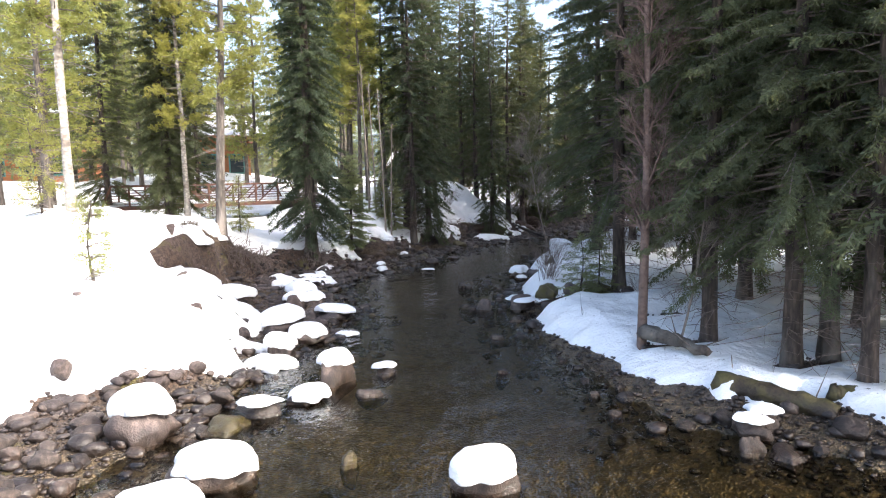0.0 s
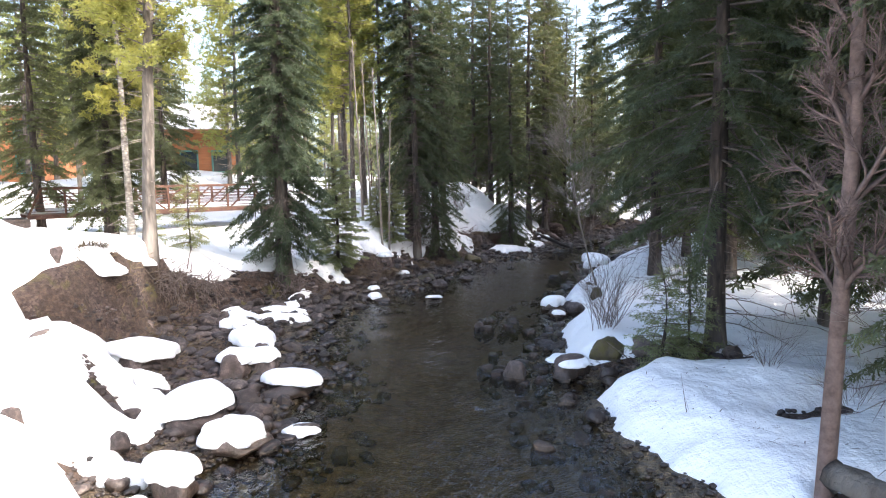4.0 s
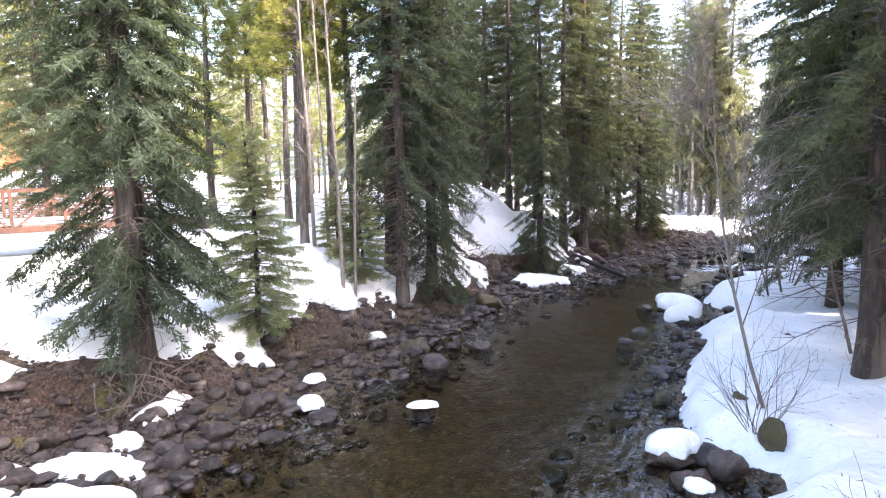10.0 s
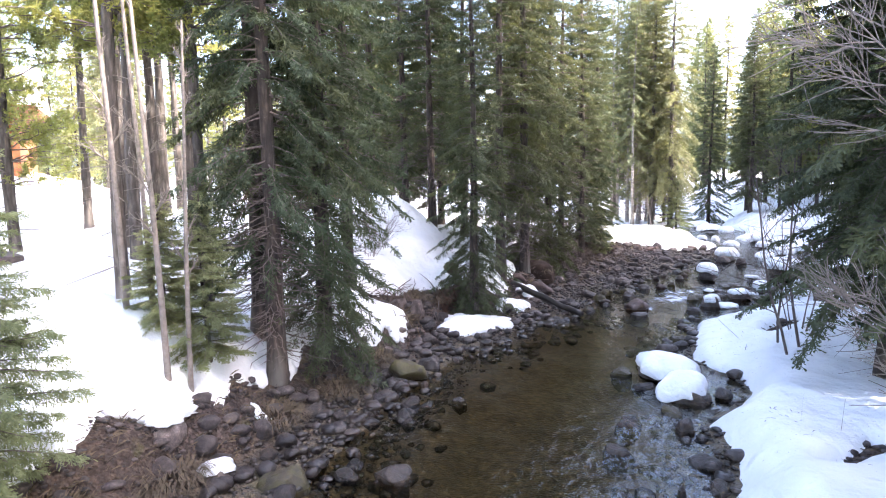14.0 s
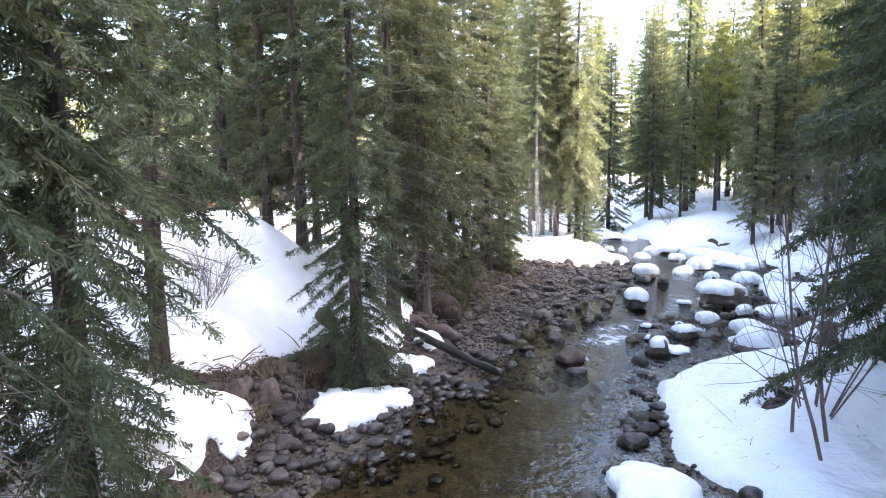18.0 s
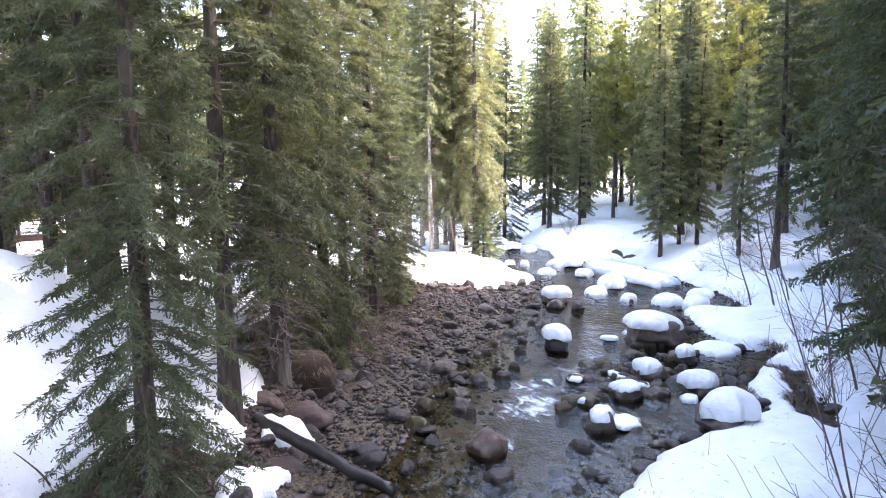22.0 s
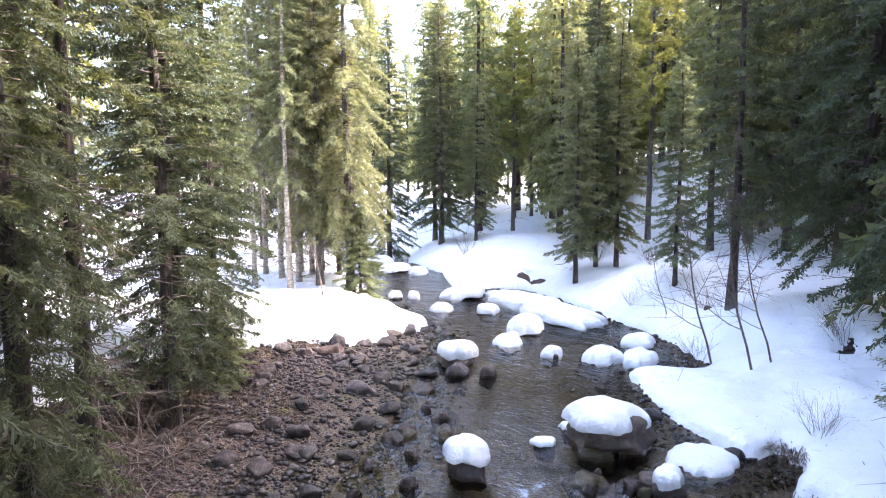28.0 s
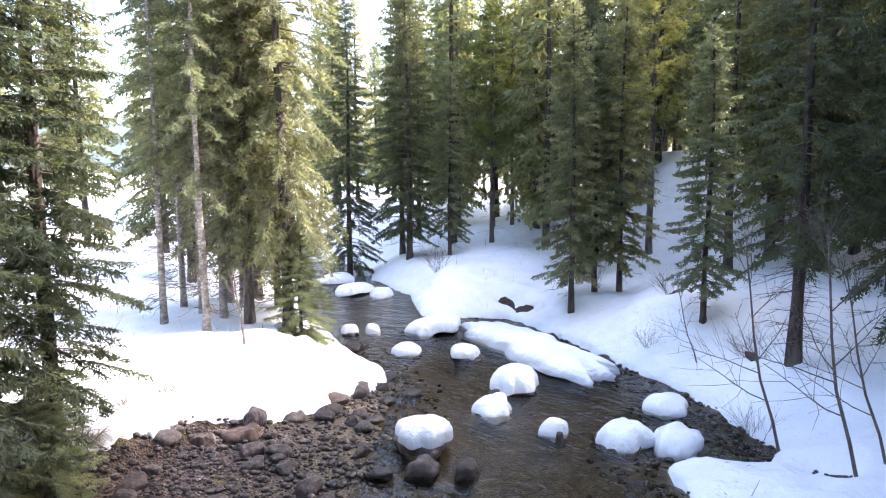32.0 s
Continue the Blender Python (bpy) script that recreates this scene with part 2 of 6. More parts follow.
def water_material():
    m, nt, b, node, link = mat("creek_water")
    nt.nodes.remove(b)
    v = place_tex(node, link, world_space=True)
    n1 = node("TexNoise", Scale=2.2, Detail=4.0, Roughness=0.6)
    n2 = node("TexNoise", Scale=9.0, Detail=4.0)
    mp = node("Mapping")
    mp.inputs["Rotation"].default_value = (0, 0, radians(25))
    mp.inputs["Scale"].default_value = (1.0, 0.55, 1.0)
    link(v, mp.inputs[0])
    link(mp.outputs[0], n1.inputs["Vector"])
    link(mp.outputs[0], n2.inputs["Vector"])
    at = nt.nodes.new("ShaderNodeAttribute")
    at.attribute_name = "rapids"
    k = node("Math")
    k.operation = "MULTIPLY_ADD"
    k.inputs[1].default_value = 0.35
    link(n2.outputs[0], k.inputs[0])
    link(n1.outputs[0], k.inputs[2])
    st = node("Math")
    st.operation = "MULTIPLY_ADD"
    st.inputs[1].default_value, st.inputs[2].default_value = 0.75, 0.52
    link(at.outputs["Fac"], st.inputs[0])
    bp = node("Bump", Distance=0.12)
    link(st.outputs[0], bp.inputs["Strength"])
    link(k.outputs[0], bp.inputs["Height"])
    gl = node("BsdfGlossy", Roughness=0.06)
    gl.inputs["Color"].default_value = (0.95, 0.97, 1.0, 1)
    link(bp.outputs[0], gl.inputs["Normal"])
    tp = node("BsdfTransparent")
    tp.inputs["Color"].default_value = (0.69, 0.64, 0.50, 1)
    fr = node("Fresnel", IOR=1.34)
    link(bp.outputs[0], fr.inputs["Normal"])
    mx = node("MixShader")
    link(fr.outputs[0], mx.inputs[0])
    link(tp.outputs[0], mx.inputs[1])
    link(gl.outputs[0], mx.inputs[2])
    # broken white water
    fo = node("BsdfDiffuse")
    fo.inputs["Color"].default_value = (0.72, 0.78, 0.84, 1)
    n3 = node("TexNoise", Scale=3.8, Detail=9.0, Roughness=0.80, Distortion=0.5)
    link(mp.outputs[0], n3.inputs["Vector"])
    s = node("Math")
    s.operation = "MULTIPLY_ADD"
    s.inputs[1].default_value = 0.4
    link(at.outputs["Fac"], s.inputs[0])
    link(n3.outputs[0], s.inputs[2])
    foam = node("MapRange")
    foam.inputs["From Min"].default_value, foam.inputs["From Max"].default_value = 0.87, 1.05
    foam.inputs["To Max"].default_value = 0.80
    link(s.outputs[0], foam.inputs[0])
    m2 = node("MixShader")
    link(foam.outputs[0], m2.inputs[0])
    link(mx.outputs[0], m2.inputs[1])
    link(fo.outputs[0], m2.inputs[2])
    link(m2.outputs[0], nt.nodes["Material Output"].inputs["Surface"])
    return m


def plain_material(name, a, b2, scale=6.0, rough=0.7, metal=0.0, stretch=(1, 1, 1), relief=0.3):
    m, nt, b, node, link = mat(name)
    n = node("TexNoise", Scale=scale, Detail=6.0, Roughness=0.65)
    link(place_tex(node, link, stretch), n.inputs["Vector"])
    link(ramp(node, link, n.outputs[0], [(0.3, a), (0.7, b2)]), b.inputs["Base Color"])
    b.inputs["Roughness"].default_value, b.inputs["Metallic"].default_value = rough, metal
    bump(node, link, b, n.outputs[0], relief, 0.01)
    return m


SNOW = snow_material()
EARTH = earth_material()
ROCK = rock_material("boulder_stone", (0.040, 0.033, 0.031), (0.100, 0.081, 0.077), (0.23, 0.19, 0.178))
MOSSY = rock_material("mossy_stone", (0.045, 0.037, 0.026), (0.115, 0.092, 0.064), (0.22, 0.178, 0.13), moss=0.8)
PINK = rock_material("red_stone", (0.045, 0.031, 0.028), (0.095, 0.066, 0.059), (0.17, 0.128, 0.117))
COBBLE = rock_material("cobble_stone", (0.020, 0.016, 0.016), (0.058, 0.047, 0.046), (0.185, 0.158, 0.152))
BARK = bark_material("spruce_bark", (0.026, 0.019, 0.015), (0.125, 0.093, 0.075), patches=(0.13, 0.115, 0.098))
PINEBARK = bark_material("pine_bark", (0.065, 0.052, 0.043), (0.20, 0.168, 0.142), patches=(0.24, 0.205, 0.178))
PALEBARK = bark_material("pale_bark", (0.26, 0.22, 0.18), (0.55, 0.50, 0.44), stretch=1.6, scale=5.0, patches=(0.15, 0.12, 0.10))
TWIG = plain_material("dead_twig", (0.07, 0.050, 0.042), (0.21, 0.165, 0.145), 12.0, 0.85)
REDTWIG = plain_material("red_twig", (0.085, 0.055, 0.045), (0.21, 0.145, 0.122), 10.0, 0.85)
PALETWIG = plain_material("pale_twig", (0.12, 0.098, 0.083), (0.26, 0.22, 0.19), 12.0, 0.8)
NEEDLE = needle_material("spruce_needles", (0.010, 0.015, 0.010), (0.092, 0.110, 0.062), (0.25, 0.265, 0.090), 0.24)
BLUENEEDLE = needle_material("blue_spruce_needles", (0.070, 0.086, 0.048), (0.27, 0.285, 0.155), (0.44, 0.45, 0.17), 0.36)
# paler spruce needles for distant trees, sun on their crowns put into the colour
FARNEEDLE = needle_material("far_sun_painted_needles", (0.030, 0.038, 0.022), (0.185, 0.195, 0.100), (0.42, 0.42, 0.15), 0.34)
# lighter, yellower copy of the spruce needles: sunshine painted into the colour
SUNNEEDLE = needle_material("sun_painted_needles", (0.058, 0.066, 0.036), (0.21, 0.215, 0.115), (0.38, 0.375, 0.15), 0.34)
PINENEEDLE = needle_material("pine_needles", (0.065, 0.074, 0.028), (0.27, 0.275, 0.085), (0.54, 0.52, 0.14), 0.42)
WATER = water_material()
STEEL = plain_material("weathered_steel", (0.045, 0.022, 0.017), (0.13, 0.052, 0.028), 5.0, 0.75, 0.0, relief=0.2)
PLANK = plain_material("deck_plank", (0.10, 0.075, 0.06), (0.22, 0.17, 0.14), 14.0, 0.85, stretch=(0.2, 1, 1))
LOGWALL = plain_material("orange_timber", (0.24, 0.088, 0.036), (0.38, 0.15, 0.06), 4.0, 0.7, stretch=(0.3, 1, 2))
ROOFING = plain_material("dark_roofing", (0.05, 0.045, 0.04), (0.10, 0.09, 0.08), 8.0, 0.8)
TEAL = plain_material("teal_trim", (0.05, 0.15, 0.14), (0.08, 0.22, 0.20), 5.0, 0.6)
GLASS = plain_material("window_glass", (0.02, 0.03, 0.035), (0.04, 0.05, 0.06), 2.0, 0.08, relief=0.02)
GRASS = plain_material("dry_grass", (0.052, 0.036, 0.022), (0.15, 0.108, 0.062), 8.0, 0.85)
WETWOOD = plain_material("wet_log_wood", (0.012, 0.010, 0.009), (0.035, 0.029, 0.026), 9.0, 0.35, stretch=(1, 1, 0.2), relief=0.15)
REDSOIL = plain_material("red_root_soil", (0.016, 0.010, 0.007), (0.052, 0.029, 0.020), 16.0, 0.95, relief=0.9)
ROTTEN = rock_material("rotten_mossy_wood", (0.020, 0.015, 0.010), (0.055, 0.042, 0.026), (0.12, 0.095, 0.060), moss=0.55)
# wood colour of the ridge, turned bluish to paint in the distance haze
FARWOOD = plain_material("haze_painted_woods", (0.035, 0.055, 0.06), (0.09, 0.12, 0.13), 0.05, 0.95, relief=0.0)


# ---- mesh helpers ----
def mesh_of(name, V, F, material, smooth=True):
    me = bpy.data.meshes.new(name)
    V = np.asarray(V, dtype=np.float32)
    if isinstance(F, np.ndarray):
        k = F.shape[1]
        me.vertices.add(len(V))
        me.vertices.foreach_set("co", V.ravel())
        me.loops.add(F.size)
        me.loops.foreach_set("vertex_index", F.ravel().astype(np.int32))
        me.polygons.add(len(F))
        me.polygons.foreach_set("loop_start", np.arange(0, F.size, k, dtype=np.int32))
        me.update(calc_edges=True)
    else:
        me.from_pydata(V.tolist(), [], F)
    me.materials.append(material)
    if smooth:
        me.polygons.foreach_set("use_smooth", np.ones(len(me.polygons), dtype=bool))
    me.update()
    return me


def part_mesh(name, me, parent, label=""):
    ob = new(name, me)
    ob.parent = parent
    if label:
        ob["label"] = label
    if name in ("branchwork", "deadwood", "crown", "twig_mass", "branch_stubs"):
        ob["kind"] = "stuff"
    return ob


def part(name, bm, material, parent, label=""):
    me = bpy.data.meshes.new(name)
    bm.to_mesh(me)
    bm.free()
    me.materials.append(material)
    return part_mesh(name, me, parent, label)


def box(bm, cx, cy, cz, sx, sy, sz, m=None):
    r = bmesh.ops.create_cube(bm, size=1.0, matrix=(m or Matrix()) @ Matrix.LocRotScale((cx, cy, cz), None, (sx, sy, sz)))
    return r["verts"]


def beam(bm, a, b, w, h):
    """A squared bar from a to b."""
    a, b = Vector(a), Vector(b)
    d = b - a
    q = d.to_track_quat("X", "Z")
    bmesh.ops.create_cube(bm, size=1.0, matrix=Matrix.LocRotScale((a + b) / 2, q, (d.length, w, h)))


def tubes(lines, sides=5):
    """Tapered tubes along lines of (points n x 3, radii n)."""
    VV, FF, off = [], [], 0
    ang = np.linspace(0, 2 * np.pi, sides, endpoint=False)
    ca, sa = np.cos(ang), np.sin(ang)
    for P, R in lines:
        P, R = np.asarray(P, float), np.asarray(R, float)
        T = np.gradient(P, axis=0)
        T /= np.linalg.norm(T, axis=1)[:, None] + 1e-9
        ref = np.array([1.0, 0.17, 0.0]) if abs(T[0][2]) > 0.7 else np.array([0.0, 0.0, 1.0])
        A = np.cross(T, ref)
        A /= np.linalg.norm(A, axis=1)[:, None] + 1e-9
        B = np.cross(T, A)
        ring = P[:, None, :] + R[:, None, None] * (ca[None, :, None] * A[:, None, :] + sa[None, :, None] * B[:, None, :])
        n = len(P)
        VV.append(ring.reshape(-1, 3))
        i = np.arange(n - 1)[:, None] * sides
        j = np.arange(sides)[None, :]
        k = (j + 1) % sides
        q = np.stack([i + j, i + k, i + sides + k, i + sides + j], -1).reshape(-1, 4)
        FF.append(q + off)
        off += n * sides
    return np.concatenate(VV), np.concatenate(FF)


def lattice(ix, iy, seed):
    h = (ix * 374761393 + iy * 668265263 + seed * 974634533) & 0x7FFFFFFF
    h = ((h ^ (h >> 13)) * 1274126177) & 0x7FFFFFFF
    return ((h ^ (h >> 16)) & 0xFFFF) / 65535.0


def vnoise(x, y, scale, seed=0, octaves=3):
    """Smooth value noise in -1..1."""
    out, amp, tot = 0.0, 1.0, 0.0
    for o in range(octaves):
        u, v = x / scale * 2 ** o, y / scale * 2 ** o
        iu, iv = np.floor(u).astype(np.int64), np.floor(v).astype(np.int64)
        fu, fv = u - iu, v - iv
        fu, fv = fu * fu * (3 - 2 * fu), fv * fv * (3 - 2 * fv)
        s = seed + 17 * o
        a, b = lattice(iu, iv, s), lattice(iu + 1, iv, s)
        c, d = lattice(iu, iv + 1, s), lattice(iu + 1, iv + 1, s)
        out = out + amp * ((a + (b - a) * fu) * (1 - fv) + (c + (d - c) * fu) * fv)
        tot += amp
        amp *= 0.5
    return out / tot * 2 - 1


def sstep(a, b, x):
    t = np.clip((x - a) / (b - a + 1e-9), 0, 1)
    return t * t * (3 - 2 * t)


# ---- the lie of the land ----
WZ = 0.25
LEFT_SHORE = np.array([(-6, -8), (-5.2, 5), (-4.3, 9.4), (-3.9, 10.6), (-3.7, 12.2), (-3.75, 13.6), (-2.75, 15.2), (-2.75, 18), (-3.7, 21), (-3.35, 24.4), (-2.65, 26.4),
                       (-1.9, 27.8), (-0.9, 29.6), (0.2, 32.5), (2, 35.8), (3.4, 37.1), (4.2, 38.6), (5.8, 39.7), (7.2, 41.3), (8.3, 43.0), (9.9, 44.9),
                       (12.7, 47.2), (14.8, 49.4), (16.6, 51.4), (18.5, 53.8), (19.1, 56.5), (20.0, 62), (23, 68), (21, 78), (19, 92), (2, 140)], float)
# gravel width, width of the rise behind it, where the snow begins
LEFT_BANK = np.array([(1.5, 2, 3.2), (2.4, 2, 3.4), (2.0, 1.8, 2.4), (0.9, 1.5, 1.35), (0.25, 1.5, 0.3), (0.5, 1.8, 0.7), (1.8, 3.0, 2.2), (5.0, 0.45, 5.5), (3.5, 0.45, 4.0), (2.9, 0.6, 3.4), (1.2, 2, 2.5),
                      (1.1, 1.5, 2.2), (1.0, 1.6, 2.3), (0.9, 1.8, 2.2), (1.3, 0.5, 1.8), (1.7, 0.5, 2.1), (1.9, 0.6, 2.3), (1.0, 2, 2.0), (1.3, 1.2, 2.8), (2.2, 1.5, 4), (3.2, 1.5, 5),
                      (4.5, 1.2, 5.8), (4, 1.2, 4.6), (1.8, 2.2, 2.2), (0.2, 3.0, 0.1), (0.2, 2.5, 0.1), (0.2, 2, 0.1), (0.2, 2, 0.1), (0.5, 2, 0.4), (0.5, 2, 0.4), (0.5, 2, 0.4)], float)
RIGHT_SHORE = np.array([(9, -8), (6.4, 6.5), (4.7, 8.5), (3.5, 9.2), (2.9, 11.6), (2.4, 13.8), (2.1, 15.9), (2.25, 16.7), (2.85, 17.2), (3.0, 17.5), (2.3, 17.85), (1.95, 18.5), (2.3, 20.2), (2.7, 22.2), (3.15, 23.0), (3.85, 23.25), (3.75, 23.6), (2.9, 24.2),
                        (3.4, 26), (4.2, 28.2), (5, 29.4), (5.6, 31.3), (6.3, 31.9), (7.2, 32.5), (7.45, 33.4), (7.3, 34.2), (7.1, 34.9), (8, 36.4), (9, 38), (10.8, 38.8), (12.6, 39.2), (14.0, 39.4), (14.4, 40.3), (15.0, 40.6), (16.4, 41.3), (17.6, 41.7), (17.9, 42.2), (17.2, 42.5), (17.4, 43.1), (17.7, 44.2), (18.6, 45.7),
                        (19.6, 46.9), (20.4, 46.6), (20.9, 45.8), (21.8, 46.0), (22.4, 47.4), (23.5, 49.2), (23.7, 50.6), (24.7, 53.2), (25.2, 55.0), (25.6, 57.0), (24.6, 57.9), (23.3, 58.4), (23.5, 59.6), (25.4, 63), (26.4, 67.6), (28.5, 71), (26, 79), (24, 92), (8, 140)], float)
RIGHT_BANK = np.array([(0.5, 1.2, 0.5), (1.0, 0.8, 1.1), (1.3, 0.8, 1.4), (1.1, 0.8, 1.2), (0.6, 0.8, 0.6)] + [(0.4, 0.9, 0.4)] * 2 + [(0.2, 0.7, 0.22)] * 18 + [(0.15, 1.6, 0.08)] * 35, float)
LEFT_LAND = np.array([(-6, 9, 1.1), (-8, 15, 1.45), (-10.4, 18.5, 2.9), (-13, 10, 2.5), (-14, 22, 3.0), (-7.5, 22.0, 2.5), (-8.3, 20.4, 2.6), (-7.0, 23.2, 1.6), (-6.5, 24.3, 1.15), (-9, 25, 1.9), (-5.4, 26.3, 1.35),
                      (-4.3, 28.5, 1.05), (-2.75, 31.1, 1.25), (-3.6, 32, 2.2), (-10, 31, 1.8), (-11, 36, 1.8), (-7, 36, 2.5), (-1.5, 33.3, 1.25), (-0.4, 38.0, 1.9), (1.0, 37.6, 0.85), (0.6, 38.1, 1.0), (0.3, 38.9, 1.85), (1.8, 40.1, 1.05), (2.4, 39.7, 0.95), (2.5, 40.8, 1.3), (1.2, 41.6, 2.1), (-0.9, 36.2, 1.3),
                      (-4, 42, 3.2), (0.0, 40.3, 2.4), (0.4, 43.7, 3.5), (3, 39, 0.9), (4, 42, 1.0), (5.4, 43, 1.15), (2, 50, 2.0), (8, 52, 1.4), (10, 52, 1.35),
                      (-15, 45, 3.6), (-20, 52, 4.6), (15, 57, 1.0), (17, 61, 1.1), (5, 65, 1.8), (10, 75, 2), (-30, 40, 4)], float)
RIGHT_LAND = np.array([(4, 12.6, 0.5), (6.1, 11.1, 0.5), (5.2, 12.3, 0.7), (4.5, 14.3, 0.7), (3.8, 17.4, 0.7), (6, 17, 0.8), (6, 25.3, 0.85), (4.2, 24.5, 0.7),
                       (7.3, 30.5, 0.6), (6.3, 33.2, 0.4), (8.3, 33, 0.5), (11, 36, 0.8), (12.3, 38.3, 0.6), (16, 40, 0.7), (20, 41, 1.0), (18.8, 43.5, 0.42), (20, 45.2, 0.45), (17.2, 41.0, 0.5), (21.6, 44.4, 0.75), (23, 48.6, 0.75), (23.5, 46, 1.2),
                       (25, 44.5, 1.5), (27.9, 50.8, 1.8), (27.5, 54.7, 1.15), (26.2, 54.7, 0.7), (27.5, 66, 1.2), (28, 70, 1.0), (32, 65, 1.6), (35, 66.5, 2.3),
                       (45, 60, 6.5), (60, 50, 14), (40, 40, 6), (20, 30, 1.6), (12, 20, 1.2), (15, 8, 1.2), (35, 85, 3), (28, 95, 2.5)], float)


# lines where the snow is broken and dark earth shows: points, half width
SNOW_BREAKS = [([(1.9, 17.8), (2.6, 17.75), (3.4, 17.75), (4.3, 17.6), (5.0, 17.4)], 0.36), ([(-0.3, 37.8), (0.4, 37.9), (1.1, 38.3), (1.7, 39.1), (2.3, 39.8)], 0.36), ([(16.4, 40.9), (16.0, 40.2), (14.9, 39.2), (14.2, 38.5), (13.5, 37.7)], 0.20), ([(21.0, 45.0), (20.7, 44.4)], 0.13), ([(26.3, 58.0), (26.3, 56.7)], 0.22), ([(24.2, 56.2), (24.0, 53.0)], 0.14),
               ([(-4.9, 14.9), (-5.6, 15.6)], 0.22), ([(-5.6, 16.4), (-6.2, 17.0)], 0.28), ([(-4.6, 13.2), (-4.9, 13.4)], 0.12), ([(-7.4, 25.7), (-6.4, 25.3)], 0.16), ([(-12.9, 32.5), (-10.8, 32.6)], 0.2), ([(6.2, 28.9), (7.2, 29.4)], 0.15), ([(8.3, 29.0), (8.9, 29.1)], 0.15), ([(28.6, 54.6), (29.0, 54.6)], 0.12),
               ([(20.9, 42.0), (20.4, 41.4)], 0.2), ([(-8.9, 29.6), (-8.0, 29.9)], 0.14), ([(9.4, 35.2), (10.4, 35.8)], 0.13), ([(-7.2, 11.6), (-6.9, 11.9)], 0.1), ([(4.1, 12.6), (5.2, 12.3)], 0.16), ([(6.1, 11.1), (7.1, 11.5)], 0.22), ([(4.6, 14.6), (5.5, 14.9)], 0.13), ([(4.9, 18.0), (5.3, 18.2)], 0.25),
               ([(-6.2, 12.9), (-5.7, 13.2)], 0.12), ([(-7.7, 15.6), (-7.2, 15.9), (-6.9, 15.7)], 0.12), ([(26.6, 51.4), (27.6, 51.6)], 0.12), ([(24.6, 47.6), (25.4, 48.4)], 0.12), ([(22.9, 43.2), (23.6, 43.4)], 0.14)]


def along(x, y, line, extra):
    """Distance to a line and the values that go with its nearest point."""
    best = np.full(x.shape, 1e9)
    val = np.zeros(x.shape + (extra.shape[1],))
    for i in range(len(line) - 1):
        a, b = line[i], line[i + 1]
        d = b - a
        t = np.clip(((x - a[0]) * d[0] + (y - a[1]) * d[1]) / (d @ d), 0, 1)
        q = np.hypot(x - a[0] - t * d[0], y - a[1] - t * d[1])
        w = q < best
        best = np.where(w, q, best)
        val[w] = (extra[i] + t[..., None] * (extra[i + 1] - extra[i]))[w]
    return best, val


def in_creek(x, y):
    ring = np.concatenate([LEFT_SHORE, RIGHT_SHORE[::-1]])
    odd = np.zeros(x.shape, bool)
    for a, b in zip(ring, np.roll(ring, -1, axis=0)):
        if a[1] != b[1]:
            c = ((a[1] > y) != (b[1] > y)) & (x < (b[0] - a[0]) * (y - a[1]) / (b[1] - a[1]) + a[0])
            odd ^= c
    return odd


def spread(x, y, pts):
    w = 1.0 / ((x[..., None] - pts[:, 0]) ** 2 + (y[..., None] - pts[:, 1]) ** 2 + 0.6) ** 2
    return (w * pts[:, 2]).sum(-1) / w.sum(-1)


